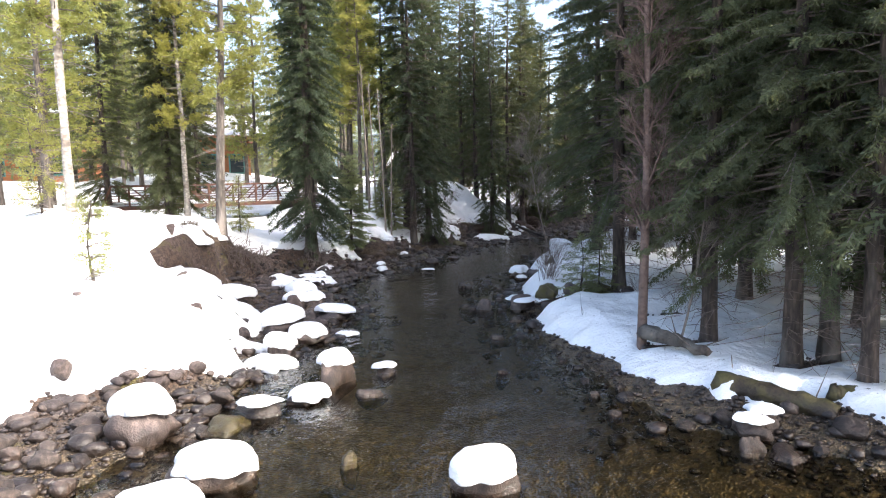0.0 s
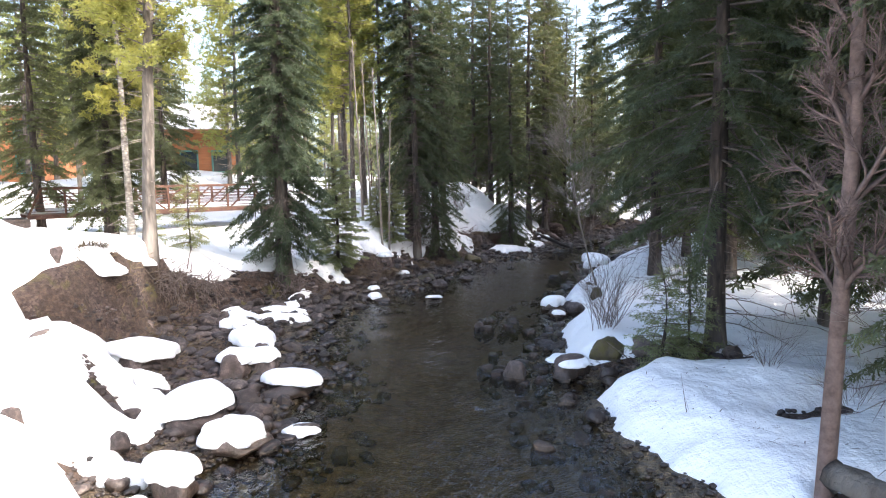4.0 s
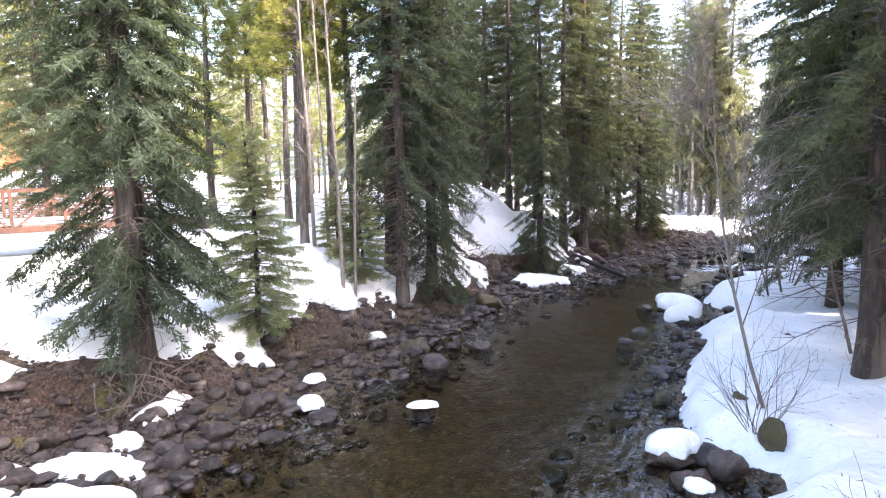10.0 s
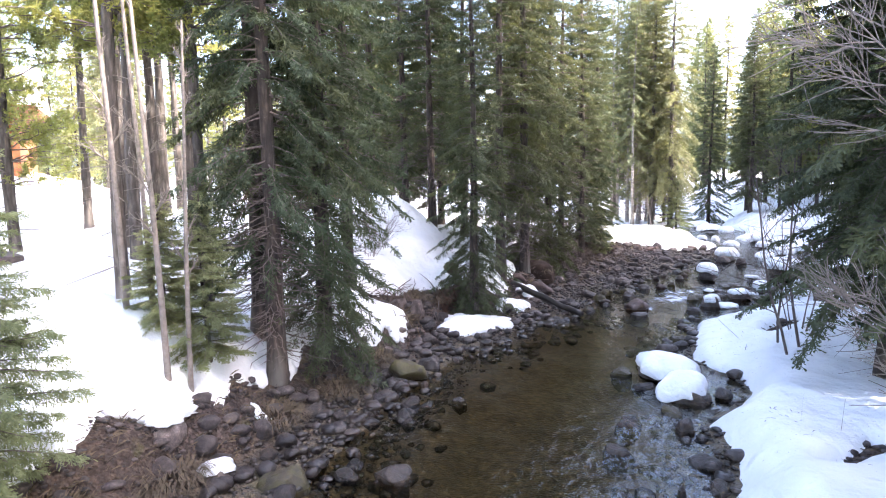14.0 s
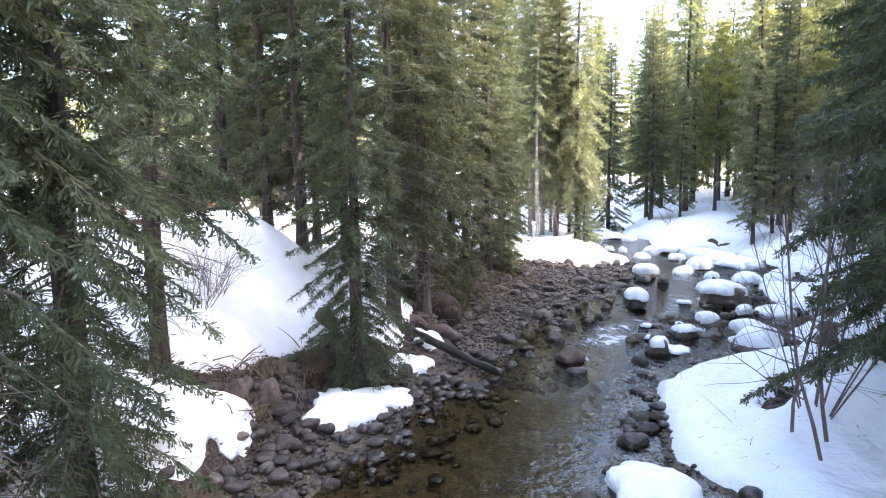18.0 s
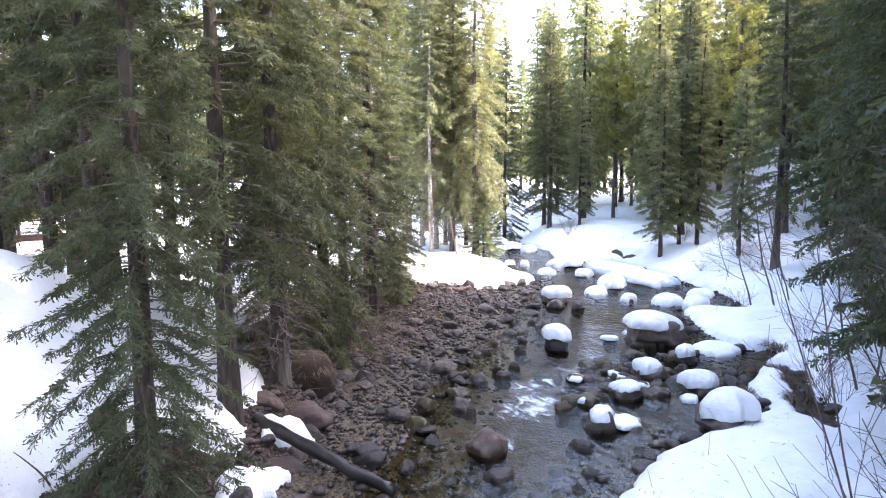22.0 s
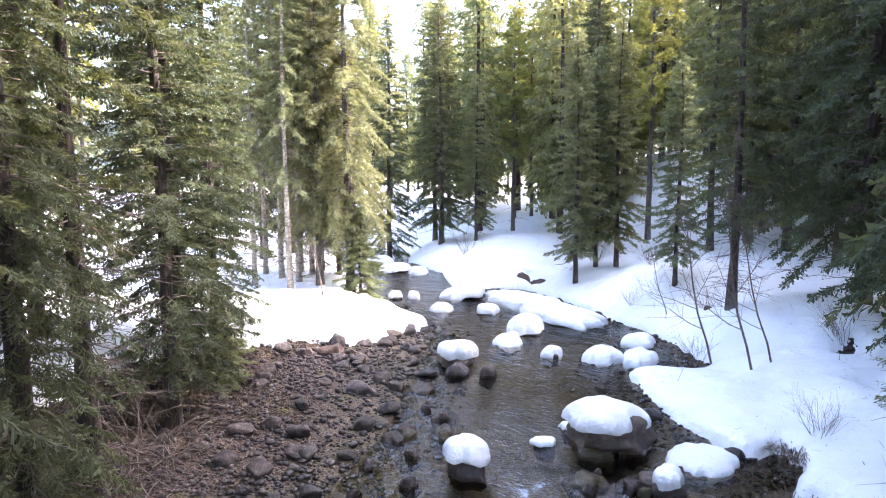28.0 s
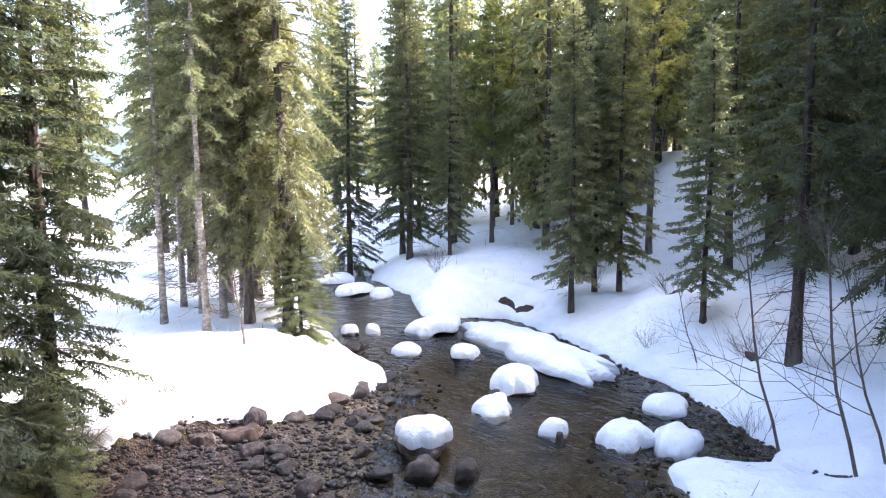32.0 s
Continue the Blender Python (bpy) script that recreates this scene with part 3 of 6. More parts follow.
def land(x, y):
    """Height of the bare ground and the depth of the snow on it."""
    x, y = np.asarray(x, float), np.asarray(y, float)
    dl, vl = along(x, y, LEFT_SHORE, LEFT_BANK)
    dr, vr = along(x, y, RIGHT_SHORE, RIGHT_BANK)
    wet = in_creek(x, y)
    left = dl < dr
    d = np.minimum(dl, dr) + 0.18 * vnoise(x, y, 1.6, 3, 3) + 0.08 * vnoise(x, y, 0.45, 4, 2)
    v = np.where(left[..., None], vl, vr)
    H = np.where(left, spread(x, y, LEFT_LAND), spread(x, y, RIGHT_LAND))
    H = H + 0.14 * vnoise(x, y, 3.5, 7, 3) * sstep(0.5, 3, d)
    far = np.hypot(x - 8, y - 40)
    H = H + 5.0 * sstep(60, 170, far) * (0.6 + 0.4 * vnoise(x, y, 60, 11, 2))
    g, r, s = v[..., 0], v[..., 1], v[..., 2]
    rise = 0.10 + 0.06 * np.exp(-((y - 18.5) / 2.5) ** 2) * left
    dry = WZ + 0.02 + rise * np.minimum(np.clip(d, 0, None), g)
    k = sstep(g * 0.9, g + r, d)
    z = dry * (1 - k) + np.maximum(H, WZ + 0.1) * k
    z = z + 0.30 * vnoise(x, y, 0.6, 51, 3) * 4 * k * (1 - k) * left
    bed = WZ - 0.05 - 0.40 * sstep(0.0, 2.4, d) + 0.05 * vnoise(x, y, 0.8, 21, 2)
    z = np.where(wet, np.minimum(bed, WZ - 0.03), z) + 0.025 * vnoise(x, y, 0.35, 9, 2)
    m = d - s + 0.5 * vnoise(x, y, 1.9, 31, 3) * np.clip(s, 0.32, 1.0) + 0.34 * vnoise(x, y, 0.7, 33, 3) * np.clip(s * 2, 0.3, 1)
    for line, w in SNOW_BREAKS:
        q = along(x, y, np.array(line, float), np.zeros((len(line), 1)))[0]
        m = np.minimum(m, q - w - 0.16 * vnoise(x, y, 0.5, 61, 2) * (q < 1.5) + 0.25 * (q >= 1.5))
    m = np.where(wet, -1.0 - d, m)
    depth = np.where(left, 0.36, 0.19 + 0.09 * sstep(20, 40, y)) + 0.08 * vnoise(x, y, 2.3, 41, 2)
    t = np.clip(m / 0.55, 0, 1)
    snow = depth * np.sqrt(1 - (1 - t) ** 2) + (0.10 * vnoise(x, y, 1.0, 43, 3) + 0.045 * vnoise(x, y, 0.5, 45, 2)) * sstep(0.05, 0.6, m) + np.where(left, 0.15, 0.09) * vnoise(x, y, 3.1, 47, 2) * sstep(0.4, 2.0, m)
    snow = snow + (0.24 * np.maximum(vnoise(x, y, 1.5, 48, 2), -0.25) + 0.10 * vnoise(x, y, 0.75, 49, 2)) * sstep(0.3, 1.3, m) * left * (1 - sstep(20, 27, y))
    return z, np.where(m > 0, np.maximum(snow, 0.01), m * 0.5), m


def height(x, y):
    """Top of ground or snow at one place."""
    z, s, m = land(np.array([x]), np.array([y]))
    return float(z[0] + max(s[0], 0.0))


def axis(lo, hi, step, reach):
    a = list(np.arange(lo, hi + step / 2, step))
    s = step
    while a[-1] < reach:
        s *= 1.16
        a.append(a[-1] + s)
    s, b = step, lo
    pre = []
    while b > -reach:
        s *= 1.16
        b -= s
        pre.append(b)
    return np.array(pre[::-1] + a)


assert len(RIGHT_SHORE) == len(RIGHT_BANK) and len(LEFT_SHORE) == len(LEFT_BANK)
gx, gy = axis(-12.0, 29.0, 0.16, 700), axis(4.0, 66.0, 0.16, 700)
GX, GY = np.meshgrid(gx, gy)
GZ, GS, GM = land(GX, GY)
nx, ny = len(gx), len(gy)
ii = (np.arange(ny - 1)[:, None] * nx + np.arange(nx - 1)[None, :])
QUADS = np.stack([ii, ii + 1, ii + nx + 1, ii + nx], -1).reshape(-1, 4)
ground = tagged(new("ground", mesh_of("ground", np.stack([GX, GY, GZ], -1).reshape(-1, 3), QUADS, EARTH)), "brown earth, gravel and stony creek bed", "ground", kind="structure")
_mask = (GM > -0.25).ravel()
_q = QUADS[_mask[QUADS].any(axis=1)]
_u = np.unique(_q)
_re = np.zeros(nx * ny, np.int64)
_re[_u] = np.arange(len(_u))
_sv = np.stack([GX, GY, GZ + np.where(GM > 0, GS, GM * 0.6)], -1).reshape(-1, 3)[_u]
snow_cover = tagged(new("snow", mesh_of("snow", _sv, _re[_q], SNOW)), "deep white snow with rounded edges covering both banks", "snow", kind="structure")

# the water sheet
wx, wy = np.arange(-9, 31, 0.4), np.arange(-10, 120, 0.4)
WX, WY = np.meshgrid(wx, wy)
RAPIDS = np.array([(11.2, 42.9, 0.9, 1.1), (12.6, 44.2, 0.8, 0.9), (8.4, 40.2, 0.9, 0.8), (0.4, 20.4, 1.0, 0.7), (-0.2, 18.6, 0.9, 0.6), (10.3, 41.8, 1.3, 1.2), (9.6, 41.5, 1.0, 1.1), (10.7, 42.8, 0.9, 1.15), (12.2, 43.4, 0.8, 1.1), (8.6, 40.5, 0.9, 1.05), (13.6, 44.0, 0.8, 1.1), (-0.6, 19.6, 1.6, 0.8), (-0.9, 20.8, 1.2, 0.7), (12.0, 42.6, 1.4, 0.85),
                   (15.0, 45.6, 1.4, 0.62), (2.2, 6.6, 1.0, 0.8), (19.5, 49.8, 2.0, 0.45), (22.0, 60, 3.5, 0.7), (1.2, 22.5, 1.5, 0.3), (3.6, 30.0, 1.3, 0.4), (7.2, 38.6, 1.0, 0.45), (0.9, 16.4, 1.3, 0.78), (0.2, 14.6, 1.2, 0.7), (1.2, 19.0, 1.0, 0.76), (-1.2, 16.2, 1.0, 0.68), (0.6, 12.0, 1.2, 0.55), (1.6, 25.0, 1.4, 0.5), (2.4, 27.5, 1.4, 0.5), (1.8, 9.2, 1.1, 0.55)])
RP = np.zeros(WX.shape)
for a, b, r, k in RAPIDS:
    RP = np.maximum(RP, k * np.exp(-((WX - a) ** 2 + (WY - b) ** 2) / r ** 2))
wi = (np.arange(len(wy) - 1)[:, None] * len(wx) + np.arange(len(wx) - 1)[None, :])
_wm = mesh_of("water", np.stack([WX, WY, np.full(WX.shape, WZ)], -1).reshape(-1, 3), np.stack([wi, wi + 1, wi + len(wx) + 1, wi + len(wx)], -1).reshape(-1, 4), WATER)
_wm.attributes.new("rapids", "FLOAT", "POINT").data.foreach_set("value", RP.ravel().astype(np.float32))
water = tagged(new("water", _wm), "clear shallow creek water over a dark stony bed", "water", kind="structure")


# ---- trees ----
def trunk_lines(rng, H, r, lean=0.0, wob=0.05, flare=1.45):
    n = 16
    u = np.linspace(0, 1, n)
    ph = rng.uniform(0, 6.28, 2)
    P = np.stack([lean * H * u + wob * np.sin(u * 5 + ph[0]) * u * 2, wob * np.sin(u * 4 + ph[1]) * u * 2, -0.45 + (H + 0.45) * u], -1)
    R = r * ((1 - u) ** 0.85 * 0.97 + 0.03) * (1 + (flare - 1) * np.exp(-u * H / 0.45))
    return P, R


def rough_trunk(rng, lines, sides=11):
    V, F = tubes(lines, sides)
    V = V + rng.normal(0, 0.012, V.shape) * np.array([1, 1, 0])
    return V, F


def sprays(A, D, L, rng, feather, leaf=0.02):
    """Needled twigs from points A along D with lengths L: a thin axis with short blunt side twigs along both edges."""
    n = len(A)
    if n == 0:
        return np.zeros((0, 3)), np.zeros((0, 3), np.int64)
    up = np.array([0, 0, 1.0]) + rng.normal(0, 0.7, (n, 3))
    S = np.cross(D, up)
    S /= np.linalg.norm(S, axis=1)[:, None] + 1e-9
    h = leaf * rng.uniform(0.75, 1.3, n)[:, None]
    tri = [(A - S * h * 0.9, A + S * h * 0.9, A + D * L[:, None])]
    for k in range(feather):
        f = 0.15 + 0.68 * (k + 0.5) / feather
        for sg in (-1, 1):
            b = A + D * (L * (f + rng.uniform(-0.12, 0.12, n)))[:, None]
            d = D * 0.72 + S * sg * 0.70 + rng.normal(0, 0.22, (n, 3)) + np.array([0, 0, -0.16])
            ll = (L * ((0.58 if feather < 4 else 0.42) * (1 - 0.45 * f)) * rng.uniform(0.7, 1.2, n))[:, None]
            e = np.cross(d, np.cross(D, S) + rng.normal(0, 0.5, (n, 3)))
            e /= np.linalg.norm(e, axis=1)[:, None] + 1e-9
            w = h * (0.95 if feather > 1 else 1.05)
            tri.append((b, b + d * ll + e * w, b + d * ll * 0.86 - e * w))
    V = np.stack([np.stack(t, 1) for t in tri], 1).reshape(-1, 3)
    return V, np.arange(len(V)).reshape(-1, 3)


def branch_curve(z0, az, L, rise, droop, n=6):
    u = np.linspace(0, 1, n)
    r = L * u
    z = z0 + L * (rise * u - droop * u ** 2 + 0.55 * droop * np.clip(u - 0.6, 0, 1) ** 2 * 2)
    return np.stack([r * math.cos(az), r * math.sin(az), z], -1)


def conifer_data(seed, H, R, base, density=1.0, feather=3, droop=0.45, gap=0.28, dead=14, shape=0.8, lopsided=0.0, thin=0.25, spray=1.0, pitch=0.10, leaf=0.021, low=0.2):
    """Points and faces of a conifer: limbs, needle sprays and dead lower twigs."""
    rng = np.random.default_rng(seed)
    limbs, deadl, SA, SD, SL = [], [], [], [], []
    z = base
    while z < H - 0.15:
        f = (H - z) / (H - base)
        reach = R * (f ** shape) * (0.55 + 0.45 * min(1, (z - base) / 1.5 + 0.45)) + 0.10
        nb = max(3, int((4 + 3 * f) * density * rng.uniform(0.8, 1.2)))
        a0 = rng.uniform(0, 6.28)
        for i in range(nb):
            if rng.random() < thin * 0.5 + low * max(0.0, 1 - (z - base) / (0.45 * (H - base))):
                continue
            az = a0 + i * 6.283 / nb + rng.uniform(-0.35, 0.35)
            L = reach * rng.uniform(0.62, 1.18) * (1 + lopsided * math.cos(az))
            P = branch_curve(z + rng.uniform(-0.1, 0.1), az, L, rng.uniform(0.05, 0.25) * (1 - f) * 2 + rng.uniform(-0.12, 0.1), droop * f * rng.uniform(0.6, 1.3))
            rb = 0.008 + 0.009 * L
            limbs.append((P[::2] if feather else P[[0, 3]], np.linspace(rb, rb * 0.3, 3 if feather else 2)))
            ns = max(3, int(L / (pitch * 0.78) * density))
            u = np.linspace(0.27 if L > 0.8 else 0.08, 1.0, ns) + rng.uniform(-0.02, 0.02, ns)
            u = np.clip(u, 0, 1)
            pt = np.stack([np.interp(u, np.linspace(0, 1, len(P)), P[:, c]) for c in range(3)], -1)
            T = np.gradient(P, axis=0)
            tt = np.stack([np.interp(u, np.linspace(0, 1, len(P)), T[:, c]) for c in range(3)], -1)
            tt /= np.linalg.norm(tt, axis=1)[:, None] + 1e-9
            side = np.cross(tt, (0, 0, 1.0))
            side /= np.linalg.norm(side, axis=1)[:, None] + 1e-9
            for sg in (-1, 0, 1):
                k = rng.random(ns) > (0.12 if sg else 0.45)
                d = tt * rng.uniform(0.5, 0.95, (ns, 1)) + side * sg * rng.uniform(0.55, 1.0, (ns, 1)) + np.array([0, 0, 1.0]) * rng.uniform(-0.85, 0.10, (ns, 1))
                d /= np.linalg.norm(d, axis=1)[:, None] + 1e-9
                ln = (0.13 + 0.14 * min(L, 1.8) * (1 - 0.7 * u)) * rng.uniform(0.65, 1.3, ns) * spray
                SA.append(pt[k])
                SD.append(d[k])
                SL.append(ln[k])
        z += gap * (0.55 + 0.6 * f) * rng.uniform(0.8, 1.2)
    n = 7
    SA.append(np.tile([[0, 0, H - 0.25]], (n, 1)) + rng.normal(0, 0.03, (n, 3)))
    SD.append(np.array([(rng.normal(0, 0.3), rng.normal(0, 0.3), 1.0) for _ in range(n)]))
    SL.append(np.full(n, 0.3))
    for i in range(dead):
        zz = rng.uniform(0.5, base + 1.6)
        az = rng.uniform(0, 6.28)
        L = R * rng.uniform(0.3, 0.85)
        P = branch_curve(zz, az, L, rng.uniform(-0.25, 0.1), rng.uniform(0.1, 0.4))
        P[1:] += rng.normal(0, 0.03, (len(P) - 1, 3))
        deadl.append((P, np.linspace(0.012, 0.003, len(P))))
        for k in range(4):
            j = rng.integers(1, len(P) - 1)
            a2 = az + rng.choice([-1, 1]) * rng.uniform(0.5, 1.1)
            Q = P[j] + np.linspace(0, 1, 3)[:, None] * np.array([math.cos(a2), math.sin(a2), rng.uniform(-0.5, 0.1)]) * L * rng.uniform(0.2, 0.4)
            deadl.append((Q, np.array([0.006, 0.004, 0.002])))
    V, F = sprays(np.concatenate(SA), np.concatenate(SD), np.concatenate(SL), rng, feather, leaf)
    return limbs, deadl, V, F


def conifer(name, label, seed, H, R, base, r, needles=NEEDLE, bark=BARK, lean=0.0, **kw):
    ob = tagged(new(name), label, "tree", "spruces along the creek")
    rng = np.random.default_rng(seed + 500)
    V, F = rough_trunk(rng, [trunk_lines(rng, H, r, lean)])
    part_mesh("trunk", mesh_of("trunk", V, F, bark), ob)
    limbs, deadl, SV, SF = conifer_data(seed, H, R, base, **kw)
    shift = lambda A: A + np.stack([lean * A[:, 2], 0 * A[:, 2], 0 * A[:, 2]], -1)
    if kw.get("feather", 3) or H > 13.2:
        V, F = tubes([(shift(P), q) for P, q in limbs], 3)
        part_mesh("branchwork", mesh_of("branchwork", V, F, TWIG), ob)
    if deadl:
        V, F = tubes([(shift(P), q) for P, q in deadl], 3)
        part_mesh("deadwood", mesh_of("deadwood", V, F, TWIG), ob, "bare grey dead lower twigs")
    part_mesh("crown", mesh_of("crown", shift(SV), SF, needles, False), ob)
    return ob


def pine(name, label, seed, H, R, base, r, lean=0.0, bark=PINEBARK, tufts=1.0, leaf=0.018):
    """A lodgepole pine: long bare stem, tufted yellow-green crown."""
    ob = tagged(new(name), label, "tree", "pines along the creek")
    rng = np.random.default_rng(seed)
    V, F = rough_trunk(rng, [trunk_lines(rng, H, r, lean, 0.06, 1.25)])
    part_mesh("trunk", mesh_of("trunk", V, F, bark), ob)
    limbs, SA, SD, SL = [], [], [], []
    z = base
    while z < H - 0.1:
        f = (H - z) / (H - base)
        for i in range(int(rng.integers(3, 6))):
            az, L = rng.uniform(0, 6.28), R * (0.35 + 0.65 * math.sin(min(1, f * 1.25) * 1.57)) * rng.uniform(0.5, 1.15)
            P = branch_curve(z, az, L, rng.uniform(0.0, 0.35), rng.uniform(-0.15, 0.3))
            P[1:] += rng.normal(0, 0.04, (len(P) - 1, 3))
            limbs.append((P, np.linspace(0.02, 0.006, len(P))))
            for t in range(int(9 * tufts)):
                j = rng.uniform(0.3, 1.0) * (len(P) - 1)
                k = min(int(j), len(P) - 2)
                c = P[k] + (P[k + 1] - P[k]) * (j - k) + rng.normal(0, 0.07, 3)
                n = 7
                d = rng.normal(0, 1, (n, 3)) * 0.75 + np.array([math.cos(az), math.sin(az), 0.5])
                d /= np.linalg.norm(d, axis=1)[:, None]
                SA.append(np.tile(c, (n, 1)))
                SD.append(d)
                SL.append(rng.uniform(0.10, 0.2, n))
        z += rng.uniform(0.18, 0.34)
    dead = []
    for i in range(22):
        zz, az, L = rng.uniform(0.12, 1.0) * base, rng.uniform(0, 6.28), rng.uniform(0.2, 0.7) * R
        P = branch_curve(zz, az, L, rng.uniform(-0.2, 0.2), rng.uniform(0, 0.3), 4)
        dead.append((P, np.linspace(0.012, 0.004, 4)))
    shift = lambda A: A + np.stack([lean * A[:, 2], 0 * A[:, 2], 0 * A[:, 2]], -1)
    V, F = tubes([(shift(P), q) for P, q in limbs], 3)
    part_mesh("branchwork", mesh_of("branchwork", V, F, TWIG), ob)
    V, F = tubes([(shift(P), q) for P, q in dead], 3)
    part_mesh("deadwood", mesh_of("deadwood", V, F, PALETWIG), ob, "short bare grey snags")
    V, F = sprays(np.concatenate(SA), np.concatenate(SD), np.concatenate(SL), rng, 1, leaf)
    part_mesh("crown", mesh_of("crown", shift(V), F, PINENEEDLE, False), ob)
    return ob


def bare_growth(rng, start, direction, L, r, depth, out, spread_angle=0.55, forks=4, up=0.25, wob=0.09, short=1.0):
    n = 6
    P = [np.array(start, float)]
    d = np.array(direction, float)
    d /= np.linalg.norm(d)
    for i in range(n - 1):
        d = d + rng.normal(0, wob, 3) + np.array([0, 0, up * 0.12])
        d /= np.linalg.norm(d)
        P.append(P[-1] + d * L / (n - 1))
    P = np.array(P)
    out.append((P, np.linspace(r, max(r * 0.35, 0.0022), n)))
    if depth == 0:
        return
    for k in range(forks):
        j = rng.uniform(0.25, 0.98) * (n - 1)
        i = min(int(j), n - 2)
        s = P[i] + (P[i + 1] - P[i]) * (j - i)
        a = rng.normal(0, 1, 3)
        a -= d * (a @ d)
        a /= np.linalg.norm(a) + 1e-9
        t = (P[i + 1] - P[i]) / np.linalg.norm(P[i + 1] - P[i])
        bare_growth(rng, s, t + a * spread_angle * rng.uniform(0.7, 1.3) * 1.2, L * rng.uniform(0.35, 0.6) * (1.15 - 0.5 * j / n) * short, max(r * 0.45 * (1.1 - 0.6 * j / n), 0.003), depth - 1, out, spread_angle, max(2, forks - 1 if forks < 30 else forks // 4), up, 0.09, 1.0)


def bare_tree(name, label, seed, H, r, stems=1, depth=3, forks=9, lean=(0.05, 0.0), bark=TWIG, spread_angle=0.6, fan=0.2, category="tree", wob=0.09, short=1.0):
    ob = tagged(new(name), label, category, "leafless trees and bushes on the banks")
    rng = np.random.default_rng(seed)
    main, fine = [], []
    for s in range(stems):
        out = []
        a = rng.uniform(0, 6.28)
        k = fan * rng.uniform(0.4, 1.0) if stems > 1 else 0.0
        bare_growth(rng, (math.cos(a) * 0.12 * (stems > 1), math.sin(a) * 0.12 * (stems > 1), -0.3), (lean[0] + k * math.cos(a), lean[1] + k * math.sin(a), 1.0), H * rng.uniform(0.7, 1.0), r * rng.uniform(0.7, 1.0), depth, out, spread_angle, forks, 0.25, wob, short)
        main.append(out[0])
        fine += out[1:]
    V, F = tubes(main, 7)
    part_mesh("stem" if stems > 1 else "trunk", mesh_of("stem", V, F, bark), ob)
    if fine:
        V, F = tubes(fine, 3)
        part_mesh("twig_mass", mesh_of("twig_mass", V, F, bark), ob)
    return ob


PROTO = {}


def plant(kind, x, y, h=None, turn=None, label="", sink=0.0, z=None):
    """Stand a tree of a kind on the ground, h metres high."""
    maker, H = KINDS[kind]
    rng = random.Random(int(x * 131 + y * 977))
    zz = (height(x, y) if z is None else z) - sink
    rz = rng.uniform(0, 6.28) if turn is None else radians(turn)
    if kind not in PROTO:
        ob = PROTO[kind] = maker()
        ob.location, ob.rotation_euler = (x, y, zz), (0, 0, rz)
        PROTO[kind + "_scale"] = 1.0
    else:
        k = (h or H) / H
        kk = k ** 0.75
        ob = copy_thing(PROTO[kind], Matrix.LocRotScale((x, y, zz), Euler((0, 0, rz)), (kk, kk, k)))
    if label:
        ob["label"] = label
    return ob


